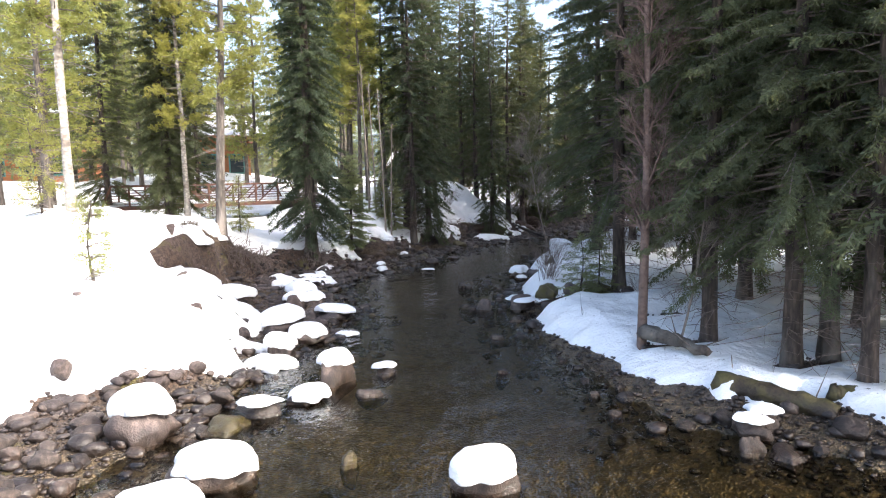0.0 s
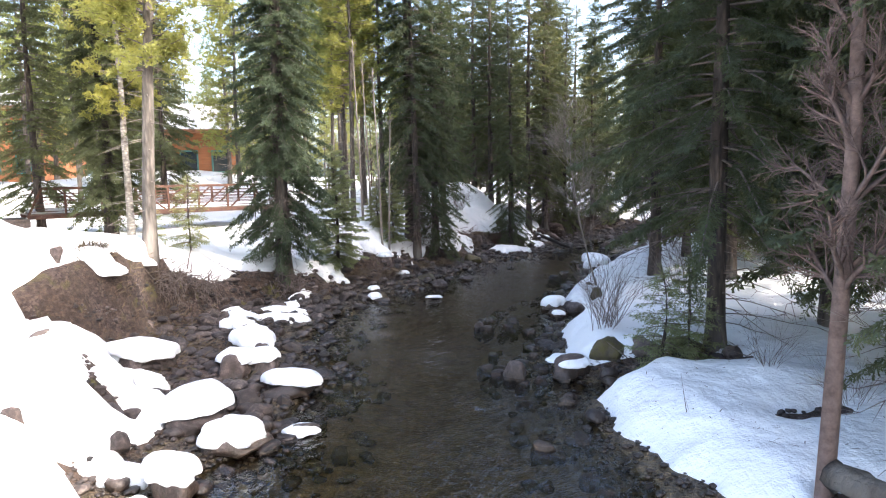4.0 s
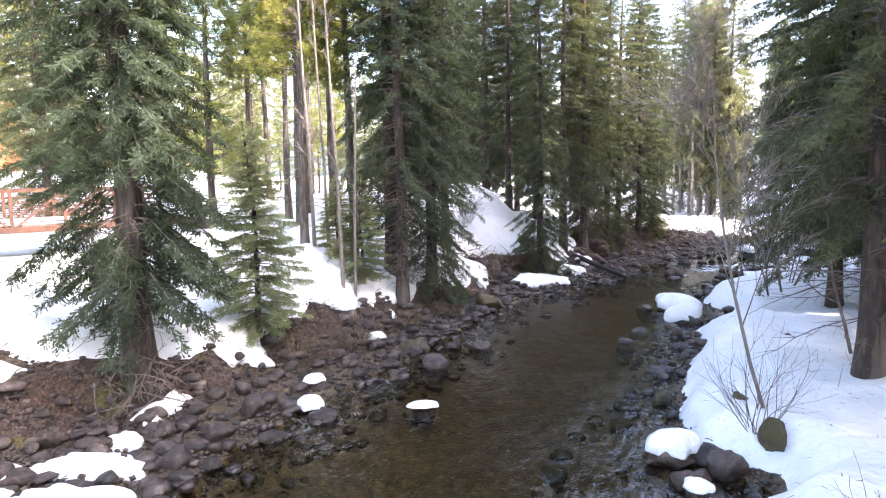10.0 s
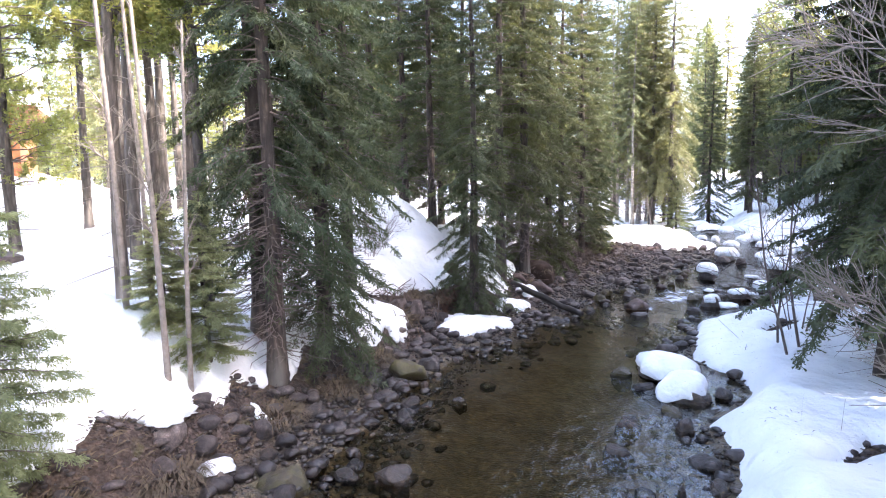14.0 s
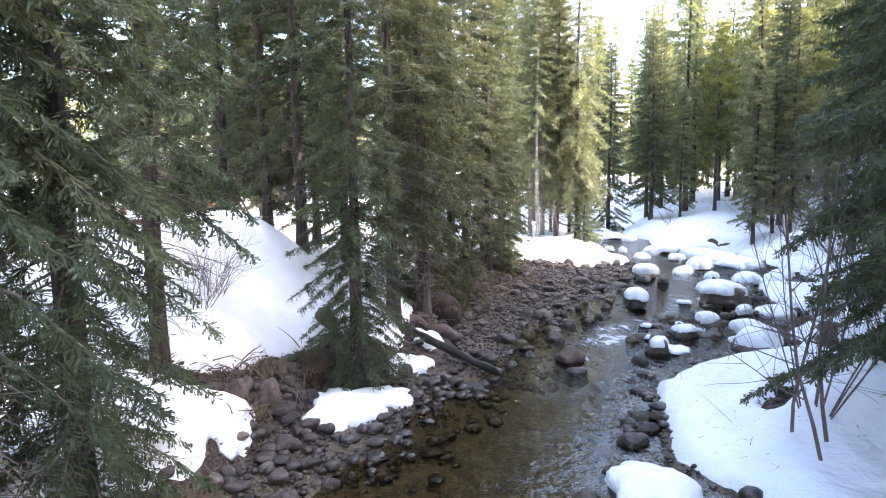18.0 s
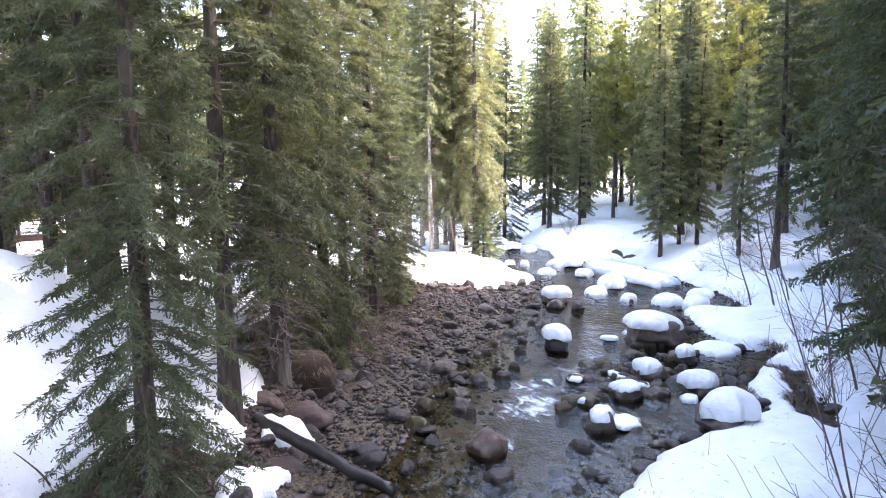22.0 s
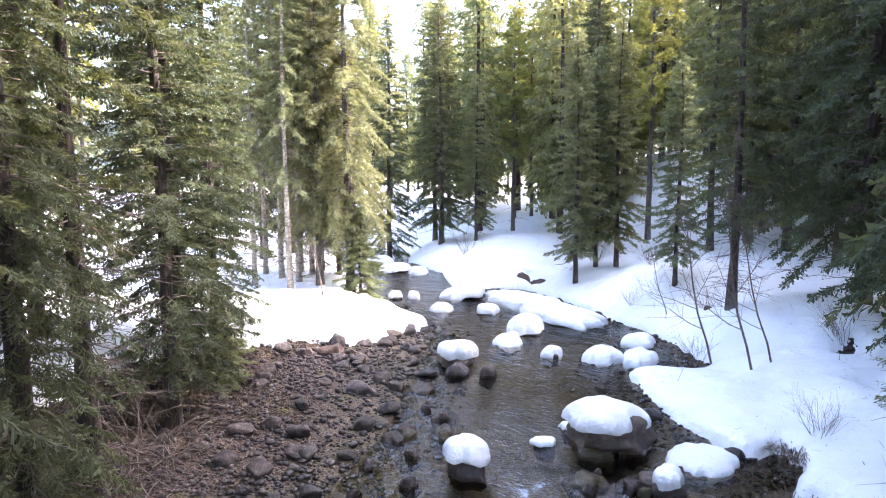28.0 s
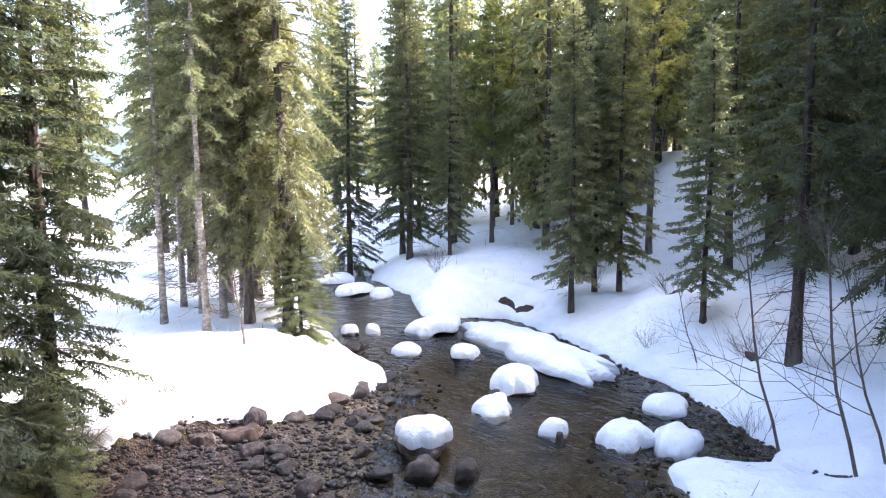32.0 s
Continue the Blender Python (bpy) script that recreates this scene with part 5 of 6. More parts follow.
def boulder(x, y, w, h, cap=0.0, kind="rock", depth=0.85, z=None, label=""):
    """A boulder w wide, standing h above the ground or water, with a snow cap of that thickness."""
    rng = random.Random(int(x * 313 + y * 71))
    base = WZ if z is None else z
    g, s, m = land(np.array([x]), np.array([y]))
    base = max(WZ - 0.02, float(g[0])) if z is None else z
    names = {"rock": "dark brown-grey boulder", "moss": "mossy olive-brown boulder", "pink": "bare reddish boulder"}
    lab = label or (names[kind] + (" capped with a thick pillow of snow" if cap > 0.05 else " in the creek bed"))
    ob = tagged(new("boulder"), lab, "boulder", "boulders in and along the creek")
    ob.location, ob.rotation_euler = (x, y, base), (0, 0, rng.uniform(-0.5, 0.5))
    st = part_mesh("stone", rng.choice(STONES[kind]), ob)
    st.scale = (w * 0.56, w * 0.56 * depth, (h + 0.3) * 0.75)
    st.location = (0, 0, (h - 0.3) / 2)
    st.rotation_euler = (0, 0, rng.uniform(0, 6.28) if depth > 0.75 else 0)
    if cap > 0:
        c = part_mesh("snow_cap", cap_mesh(rng.uniform(0, 90), w * 0.49, w * 0.49 * depth, cap * (0.8 if w < 1 else 0.92), 0.42), ob)
        c.location = (w * rng.uniform(-0.08, 0.08), w * rng.uniform(-0.07, 0.07), h - 0.04)
        c.rotation_euler = (rng.uniform(-0.1, 0.1), rng.uniform(-0.1, 0.1), 0)
    return ob


for a in [(-4.4, 9.1, 0.9, 0.58, 0.36), (0.45, 7.5, 0.85, 0.30, 0.36), (-0.1, 6.2, 0.75, 0.25, 0.34), (-2.05, 11.6, 0.68, 0.55, 0.26), (-2.4, 10.8, 0.76, 0.16, 0.24), (-3.1, 10.2, 0.74, 0.28, 0.07),
          (-3.0, 7.8, 1.05, 0.36, 0.2), (-3.1, 6.6, 0.95, 0.35, 0.34), (-1.2, 12.3, 0.5, 0.2, 0.1), (-3.5, 13.5, 0.72, 0.42, 0.28), (-4.05, 15.7, 1.15, 0.32, 0.34), (-3.2, 14.9, 0.95, 0.28, 0.26), (-2.35, 15.5, 0.6, 0.1, 0.1),
          (-4.3, 19.6, 0.95, 0.34, 0.34), (-4.75, 21.0, 0.75, 0.2, 0.16), (-3.75, 18.2, 0.75, 0.36, 0.22), (-3.05, 17.4, 1.15, 0.26, 0.18), (-4.15, 17.85, 0.8, 0.34, 0.2), (-5.9, 17.8, 1.35, 0.28, 0.25), (4.35, 8.8, 0.55, 0.30, 0.03), (4.65, 9.05, 0.5, 0.3, 0.1)]:
    boulder(*a)
for x, y, w, h, k in [(-3.4, 9.6, 0.75, 0.16, "moss"), (-1.3, 11.0, 0.5, 0.18, "rock"), (-1.3, 8.2, 0.36, 0.14, "moss"), (4.1, 8.3, 0.4, 0.25, "rock"), (4.5, 8.1, 0.55, 0.18, "rock"), (1.1, 12.1, 0.24, 0.07, "pink"),
                      (1.17, 18.0, 0.5, 0.3, "rock"), (3.0, 18.3, 0.62, 0.28, "moss"), (3.7, 18.15, 0.7, 0.3, "rock"), (4.4, 17.95, 0.65, 0.3, "moss"), (2.9, 23.6, 0.5, 0.25, "pink"), (3.4, 23.9, 0.6, 0.28, "rock"),
                      (0.65, 22.2, 0.4, 0.14, "rock"), (0.5, 30.2, 0.65, 0.16, "rock"), (-0.5, 28.75, 0.6, 0.3, "rock"), (-1.0, 30.0, 0.65, 0.3, "moss")]:
    boulder(x, y, w, h, 0.0, k)
for a in [(2.2, 18.1, 0.8, 0.34, 0.08), (2.9, 24.3, 0.7, 0.30, 0.26), (2.85, 23.3, 0.35, 0.2, 0.1), (-0.58, 26.4, 0.55, 0.12, 0.08), (-2.55, 26.4, 0.5, 0.16, 0.2), (-2.7, 27.4, 0.42, 0.15, 0.16), (-1.9, 30.2, 0.5, 0.2, 0.12),
          (-2.6, 30.4, 0.52, 0.2, 0.12), (6.25, 33.9, 1.25, 0.28, 0.3), (5.95, 32.7, 1.0, 0.26, 0.3), (13.05, 44.9, 0.75, 0.50, 0.32), (15.9, 44.3, 1.55, 0.62, 0.34), (13.75, 40.8, 0.85, 0.30, 0.30), (12.45, 38.95, 1.2, 0.52, 0.34),
          (10.6, 40.2, 0.55, 0.32, 0.2)]:
    boulder(*a)
for a in [(16.75, 50.2, 1.2, 0.38, 0.34), (19.2, 50.9, 0.95, 0.08, 0.34), (20.6, 51.6, 1.35, 0.16, 0.5), (19.3, 49.2, 0.6, 0.1, 0.3), (20.0, 48.1, 1.15, 0.12, 0.36), (15.2, 42.6, 0.55, 0.30, 0.24), (16.6, 43.0, 1.25, 0.10, 0.2),
          (12.2, 41.3, 0.66, 0.30, 0.15), (13.6, 42.1, 0.75, 0.30, 0.24), (20.6, 47.2, 1.0, 0.16, 0.36), (22.3, 48.6, 1.1, 0.1, 0.3), (20.2, 58.9, 0.6, 0.15, 0.3), (20.9, 58.6, 0.5, 0.12, 0.28), (22.6, 57.6, 1.9, 0.15, 0.45)]:
    boulder(*a)
for a in [(24.0, 65.4, 1.7, 0.15, 0.4), (24.9, 68.4, 1.9, 0.15, 0.4), (24.6, 63.8, 1.0, 0.12, 0.35), (15.9, 45.4, 0.3, 0.1, 0.1), (15.0, 45.1, 0.5, 0.1, 0.12), (13.2, 40.5, 0.4, 0.1, 0.12), (21.5, 54.5, 1.0, 0.12, 0.32), (20.4, 56.0, 0.9, 0.1, 0.3)]:
    boulder(*a)
for x, y, w, h, k in [(8.3, 40.35, 0.78, 0.30, "pink"), (8.15, 42.5, 0.48, 0.28, "moss"), (7.6, 41.7, 0.55, 0.2, "moss"), (9.8, 39.7, 0.5, 0.12, "rock"), (11.0, 41.6, 0.55, 0.12, "moss"), (8.0, 39.4, 0.6, 0.1, "rock"),
                      (11.9, 42.0, 0.4, 0.12, "moss"), (9.5, 44.6, 0.7, 0.25, "rock"), (13.4, 49.4, 0.8, 0.2, "rock"), (14.4, 49.4, 0.55, 0.2, "rock"), (14.9, 49.1, 0.7, 0.2, "rock"), (16.2, 49.4, 0.6, 0.28, "rock"),
                      (16.8, 48.9, 0.6, 0.22, "rock"), (15.0, 53.2, 0.55, 0.3, "rock"), (15.5, 53.4, 0.45, 0.25, "rock"), (16.5, 53.2, 0.7, 0.32, "pink"), (17.3, 53.4, 0.6, 0.3, "rock"), (13.4, 52.4, 0.5, 0.2, "rock"), (14.5, 52.7, 0.5, 0.25, "rock"), (14.1, 52.3, 0.75, 0.25, "pink"), (15.3, 52.7, 0.45, 0.2, "rock")]:
    boulder(x, y, w, h, 0.0, k)
for x, y, w, h, k in [(0.9, 34.5, 0.75, 0.45, "moss"), (1.4, 35.2, 0.5, 0.3, "rock"), (0.8, 38.0, 0.6, 0.32, "rock"), (1.35, 37.8, 0.5, 0.3, "rock"), (2.55, 40.75, 0.5, 0.55, "moss"), (5.4, 34.2, 0.55, 0.15, "moss"), (5.6, 33.4, 0.5, 0.15, "rock"),
                      (2.75, 22.4, 0.4, 0.14, "rock"), (3.1, 25.2, 0.42, 0.15, "rock"), (3.5, 26.6, 0.5, 0.16, "moss"), (4.2, 28.7, 0.42, 0.16, "rock"), (5.0, 30.0, 0.6, 0.14, "rock"), (5.3, 31.2, 0.45, 0.16, "rock"), (5.5, 32.0, 0.5, 0.14, "moss"), (6.3, 34.9, 0.5, 0.15, "rock"), (7.1, 35.7, 0.6, 0.14, "rock"), (7.8, 36.7, 0.5, 0.15, "moss"), (8.7, 37.9, 0.55, 0.14, "rock"), (2.1, 20.4, 0.5, 0.16, "rock"), (2.5, 21.2, 0.4, 0.14, "moss"), (1.9, 16.6, 0.4, 0.14, "rock"), (4.6, 31.8, 0.4, 0.07, "rock"), (3.9, 30.6, 0.5, 0.06, "rock"),
                      (13.3, 41.6, 0.6, 0.12, "moss"), (14.5, 43.6, 0.7, 0.12, "moss"), (11.7, 43.4, 0.6, 0.08, "moss"), (12.9, 43.5, 0.55, 0.15, "moss"), (12.9, 42.0, 0.7, 0.15, "moss"), (11.7, 41.9, 0.55, 0.1, "rock"),
                      (4.0, 28.4, 0.7, 0.1, "rock"), (4.8, 29.2, 0.45, 0.15, "rock"), (12.0, 37.9, 0.6, 0.25, "rock"), (10.2, 38.6, 0.6, 0.14, "rock")]:
    boulder(x, y, w, h, 0.0, k)

rng = random.Random(12)
for i in range(72):
    u, o = rng.random(), 0.3 + 2.1 * rng.random()
    x, y = 11.2 + 5.6 * u - 0.45 * o, 39.7 + 3.0 * u + 0.89 * o
    w = 0.24 + 0.5 * rng.random() ** 1.7
    boulder(x, y, w, 0.04 + 0.16 * rng.random(), 0.10 if rng.random() < 0.12 else 0.0, rng.choice(["moss", "rock", "rock", "moss", "pink"]))
for i in range(26):
    x = 8.6 + 6.0 * rng.random()
    y = 41.6 + (x - 8.6) * 0.95 + 1.8 * rng.random()
    boulder(x, y, 0.22 + 0.4 * rng.random() ** 2, 0.08 + 0.12 * rng.random(), 0.0, rng.choice(["rock", "rock", "pink", "moss"]))

k = 0
while k < 46:
    x, y = rng.uniform(-2.5, 6.5), rng.uniform(9, 37)
    d = float(np.minimum(along(np.array([x]), np.array([y]), LEFT_SHORE, LEFT_BANK)[0], along(np.array([x]), np.array([y]), RIGHT_SHORE, RIGHT_BANK)[0])[0])
    if in_creek(np.array([x]), np.array([y]))[0] and d < 0.25 + 1.6 * rng.random() ** 2:
        boulder(x, y, rng.uniform(0.16, 0.42), rng.uniform(0.03, 0.10), 0.0, rng.choice(["rock", "rock", "moss", "pink"]))
        k += 1
for x, y, w, h in [(5.6, 42.2, 1.0, 0.16), (4.95, 40.95, 0.9, 0.14), (5.35, 41.4, 0.7, 0.12), (5.0, 42.3, 0.6, 0.15)]:
    boulder(x, y, w, h, 0.0, "pink")

# dark stones melting out of the snow slope
for x, y, w in [(-6.38, 15.7, 0.42), (-6.38, 10.44, 0.4), (-7.76, 13.5, 0.34), (-5.08, 10.88, 0.5), (-5.11, 13.03, 0.3), (-5.84, 17.28, 0.4), (-7.91, 18.51, 0.36), (-5.36, 10.37, 0.44)]:
    boulder(x, y, w, 0.10, 0.0, "rock", z=height(x, y) - 0.03, label="dark wet stone melting out of the snow slope")
boulder(4.05, 23.9, 0.36, 0.10, 0.0, "moss", z=0.84)
boulder(4.1, 24.95, 0.30, 0.08, 0.0, "moss", z=0.9)
# half-drowned stones in the shallows
for i in range(34):
    boulder(rng.uniform(0.6, 2.1), rng.uniform(18.2, 23.6), rng.uniform(0.16, 0.46), rng.uniform(0.03, 0.09), 0.0, rng.choice(["rock", "rock", "pink", "moss"]))

# snow patches left on the gravel
def snow_patch(x, y, w, d, t, turn):
    me = cap_mesh(x * 1.3 + y, w * 0.54, d * 0.54, t, 1.0)
    c, s, n = math.cos(radians(turn)), math.sin(radians(turn)), len(me.vertices)
    co = np.empty(n * 3)
    me.vertices.foreach_get("co", co)
    co = co.reshape(n, 3)
    floor_z = np.maximum(land(x + co[:, 0] * c - co[:, 1] * s, y + co[:, 0] * s + co[:, 1] * c)[0], WZ)
    co[:, 2] += np.clip(floor_z - max(WZ, float(land(np.array([x]), np.array([y]))[0][0])), -0.35, 0.35)
    me.vertices.foreach_set("co", co.ravel())
    ob = tagged(new("snow_patch", me), "low rounded patch of old snow remaining on the stony bank", "snow", "snow patches on the gravel")
    ob.location, ob.rotation_euler = (x, y, max(WZ, float(land(np.array([x]), np.array([y]))[0][0])) + t * 0.22), (0, 0, radians(turn))
    return ob


for a in [(-4.6, 22.9, 1.35, 0.6, 0.16, 10), (-5.4, 21.8, 0.9, 0.6, 0.2, 0), (-5.2, 23.6, 0.6, 0.35, 0.12, 20), (-4.75, 25.8, 0.4, 1.0, 0.16, -20), (-4.5, 28.0, 1.5, 0.7, 0.22, 5), (-5.9, 23.3, 0.8, 0.5, 0.15, 30),
          (-7.55, 21.1, 0.72, 0.42, 0.14, 15), (-4.9, 20.6, 0.35, 0.25, 0.1, 0), (-1.8, 33.2, 0.6, 1.2, 0.2, -40), (3.4, 38.7, 1.2, 0.8, 0.2, 20)]:
    snow_patch(*a)
for a in [(2.75, 38.2, 1.8, 1.2, 0.26, 40), (0.7, 36.6, 0.9, 0.4, 0.14, 50), (0.1, 36.3, 1.0, 0.6, 0.28, 30), (23.35, 53.8, 6.6, 2.0, 0.36, 78), (-7.5, 19.3, 0.95, 0.5, 0.2, 20), (-8.3, 18.8, 0.55, 0.4, 0.16, 0), (-6.3, 17.9, 1.5, 0.8, 0.28, 30), (-5.6, 16.6, 1.0, 0.6, 0.25, 10), (-5.7, 22.8, 0.8, 0.5, 0.16, 0), (-4.8, 23.8, 1.2, 0.6, 0.15, 15), (-3.3, 30.9, 1.9, 1.1, 0.34, 10), (-1.6, 31.9, 0.3, 0.3, 0.08, 0), (-3.6, 12.8, 0.9, 0.7, 0.22, 0), (-4.3, 13.8, 0.7, 0.5, 0.18, 0), (-5.2, 15.6, 0.9, 0.6, 0.2, 40), (-4.8, 24.6, 0.5, 0.4, 0.14, 0),
          (12.6, 52.6, 0.6, 0.4, 0.15, 0), (15.6, 53.2, 0.6, 0.5, 0.2, 0), (5.2, 41.6, 0.8, 0.6, 0.2, 0), (4.4, 40.3, 0.9, 0.6, 0.22, 20)]:
    snow_patch(*a)

# cobbles along the shore and on the gravel bar
COB = [stone_mesh("cobble", 70 + i, COBBLE, 3, 0.66, 0.16) for i in range(8)]


def pebbles(sub):
    out = []
    for i in range(8):
        me = stone_mesh("pebble", 90 + i, COBBLE, sub, 0.66, 0.14)
        out.append((np.array([v.co for v in me.vertices]), np.array([p.vertices[:] for p in me.polygons])))
    return out


def gravel_spots(seed, n, high, wet, few=1.0):
    """Places on bare gravel, from the shallows to the foot of the bank."""
    rng = np.random.default_rng(seed)
    xs, ys, k = [], [], 0
    while k < n:
        x, y = rng.uniform(-10, 25, 40000), rng.uniform(5, 58, 40000)
        z, s, m = land(x, y)
        thick = 0.55 + 0.45 * vnoise(x, y, 1.3, 77, 2)
        ok = (m < 0.03) & (z > WZ - wet) & (z < WZ + high) & (rng.random(40000) < thick) & ((x < 1.0) | (y > 36) | (rng.random(40000) < few))
        xs.append(x[ok]), ys.append(y[ok])
        k += int(ok.sum())
    x, y = np.concatenate(xs)[:n], np.concatenate(ys)[:n]
    return x, y, land(x, y)[0], rng


x, y, z, rng = gravel_spots(2, 300, 0.6, 0.12, 0.1)
for i in range(len(x)):
    ob = new("cobble", COB[int(rng.integers(0, 8))])
    ob.parent = ground
    s = float(rng.uniform(0.14, 0.30))
    ob.matrix_basis = Matrix.LocRotScale((x[i], y[i], z[i] + s * 0.25), Euler((rng.uniform(-0.3, 0.3), rng.uniform(-0.3, 0.3), rng.uniform(0, 6.28))), (s, s * rng.uniform(0.65, 1), s * rng.uniform(0.7, 1.1)))


def scatter(n, seed, lo, hi, sub, high, wet):
    shapes = pebbles(sub)
    x, y, z, rng = gravel_spots(seed, n, high, wet, 0.22 if lo > 0.05 else 0.8)
    VV, FF, off = [], [], 0
    s = (lo + (hi - lo) * rng.random(n) ** 1.8) * np.where((y > 40) & (lo > 0.05), 0.52, 1.0)
    for i in range(n):
        v, f = shapes[i % 8]
        a = rng.uniform(0, 6.28)
        c, sn = math.cos(a), math.sin(a)
        q = v * s[i] * np.array([1, rng.uniform(0.6, 1), rng.uniform(0.6, 1.0)])
        VV.append(np.stack([q[:, 0] * c - q[:, 1] * sn + x[i], q[:, 0] * sn + q[:, 1] * c + y[i], q[:, 2] + z[i] + s[i] * 0.3], -1))
        FF.append(f + off)
        off += len(v)
    return np.concatenate(VV), np.concatenate(FF)


V, F = scatter(3900, 3, 0.075, 0.23, 2, 0.9, 0.3)
tagged(new("cobbles", mesh_of("cobbles", V, F, COBBLE)), "rounded purple-grey cobbles along the water's edge", "cobbles", kind="stuff")
V, F = scatter(25000, 4, 0.026, 0.088, 1, 1.6, 0.15)
tagged(new("gravel", mesh_of("gravel", V, F, COBBLE)), "small mixed gravel between the larger stones", "gravel", kind="stuff")


def dry_grass():
    """Flattened straw on the bare strips between gravel and snow."""
    rng = np.random.default_rng(8)
    x, y = rng.uniform(-9, 12, 90000), rng.uniform(17, 53, 90000)
    z, s, m = land(x, y)
    ok = (m < 0.1) & (z > WZ + 0.16) & (vnoise(x, y, 1.5, 91, 2) > -0.05)
    x, y, z = x[ok][:15000], y[ok][:15000], z[ok][:15000]
    n = len(x)
    A = np.stack([x, y, z], -1)
    a = rng.uniform(0, 6.28, n)
    D = np.stack([np.cos(a), np.sin(a), rng.uniform(0.05, 0.7, n)], -1) * rng.uniform(0.08, 0.26, n)[:, None]
    S = np.stack([-np.sin(a), np.cos(a), 0 * a], -1) * 0.006
    V = np.stack([A - S, A + S, A + D * 0.6 + S * 0.7 + np.array([0, 0, 0.02]), A + D], 1).reshape(-1, 3)
    i = np.arange(n)[:, None] * 4
    F = np.concatenate([i + np.array([[0, 1, 2]]), i + np.array([[0, 2, 3]])])
    return tagged(new("dry_grass", mesh_of("dry_grass", V, F, GRASS)), "flattened straw-coloured dead grass and litter", "grass", kind="stuff")


dry_grass()


def snow_litter():
    """Broken twigs and cone scales lying on the snow under the trees, and dry stems standing out of it."""
    rng = np.random.default_rng(18)
    x, y = np.concatenate([rng.uniform(2, 36, 26000), rng.uniform(-13, 4, 9000)]), np.concatenate([rng.uniform(7, 72, 26000), rng.uniform(9, 48, 9000)])
    z, s, m = land(x, y)
    ok = (m > 0.25) & (vnoise(x, y, 2.6, 95, 2) > -0.15)
    x, y, z = x[ok][:11000], y[ok][:11000], (z + s)[ok][:11000]
    n = len(x)
    up = rng.random(n) < 0.06
    a = rng.uniform(0, 6.28, n)
    D = np.stack([np.cos(a), np.sin(a), rng.uniform(-0.05, 0.15, n)], -1) * rng.uniform(0.03, 0.14, n)[:, None]
    D[up] = np.stack([rng.normal(0, 0.3, up.sum()), rng.normal(0, 0.3, up.sum()), np.ones(up.sum())], -1) * rng.uniform(0.12, 0.5, up.sum())[:, None]
    S = np.stack([-np.sin(a), np.cos(a), 0 * a], -1) * rng.uniform(0.003, 0.009, n)[:, None]
    A = np.stack([x, y, z + 0.006], -1)
    V = np.stack([A - S, A + S, A + D + S * 0.4, A + D - S * 0.4], 1).reshape(-1, 3)
    return tagged(new("snow_litter", mesh_of("snow_litter", V, np.arange(n * 4).reshape(-1, 4), TWIG)), "brown twigs and dry stems strewn over the snow", "litter", kind="stuff")


snow_litter()


# ---- footbridge ----
def footbridge(x, y, turn, n, step=1.25, width=1.9, low=2.95, high=4.0):
    """A truss bridge whose near side runs along its own x axis, with slanted ends."""
    ob = tagged(new("footbridge"), "rust-coloured steel truss footbridge with horizontal rails", "bridge", "footbridges over the side channel")
    ob.matrix_basis = pose(x, y, 0, 0, 0, turn)
    L = n * step
    for side in (0.0, width):
        for z, w, hh, nm, a, b in ((high, 0.10, 0.10, "top_chord", 0.5, L - 0.5), (low, 0.10, 0.16, "bottom_chord", 0.0, L)):
            bm = bmesh.new()
            beam(bm, (a, side, z), (b, side, z), w, hh)
            part(nm, bm, STEEL, ob)
        for k in range(6):
            z = low + 0.2 + k * 0.13
            e = 0.5 * (z - low) / (high - low)
            bm = bmesh.new()
            beam(bm, (e, side + 0.05, z), (L - e, side + 0.05, z), 0.025, 0.026)
            part("rail", bm, STEEL, ob)
        for a, b in ((0.0, 0.5), (L, L - 0.5)):
            bm = bmesh.new()
            beam(bm, (a, side, low), (b, side, high), 0.08, 0.08)
            part("end_post", bm, STEEL, ob)
        for k in range(1, n):
            bm = bmesh.new()
            beam(bm, (k * step, side, low), (k * step, side, high), 0.08, 0.08)
            part("post", bm, STEEL, ob)
            if k < n - 1:
                bm = bmesh.new()
                a, b = (low, high) if k < n / 2 else (high, low)
                beam(bm, (k * step, side, b), ((k + 1) * step, side, a), 0.055, 0.055)
                part("diagonal", bm, STEEL, ob)
    for k in range(int(L / 0.2)):
        bm = bmesh.new()
        box(bm, 0.1 + k * 0.2, width / 2, low + 0.1, 0.185, width - 0.1, 0.05)
        part("deck_plank", bm, PLANK, ob)
    for e in (-0.35, L + 0.35):
        bm = bmesh.new()
        box(bm, e, width / 2, low - 0.65, 0.8, width + 0.6, 1.2)
        bmesh.ops.bevel(bm, geom=bm.edges[:], offset=0.05, segments=1)
        part("abutment", bm, ROCK, ob, "grey stone bridge abutment")
    return ob


def deck_snow(x, y, turn, n, step=1.25, width=1.9, low=2.95):
    """The trodden snow left lying along a bridge deck."""
    V = [(u, width * (0.08 + 0.84 * v), low + 0.12 + 0.16 * (1 - (2 * v - 1) ** 4) + 0.05 * noise.noise(Vector((u * 0.9, v * 3, turn)))) for u in np.arange(0.1, n * step, 0.2) for v in np.linspace(0, 1, 9)]
    k = len(V) // 9
    F = [(i * 9 + j, i * 9 + j + 1, i * 9 + j + 10, i * 9 + j + 9) for i in range(k - 1) for j in range(8)]
    ob = tagged(new("snow_layer", mesh_of("snow_layer", np.array(V), np.array(F), SNOW)), "long bank of white snow lying on the bridge deck", "snow")
    ob.matrix_basis = pose(x, y, 0, 0, 0, turn)


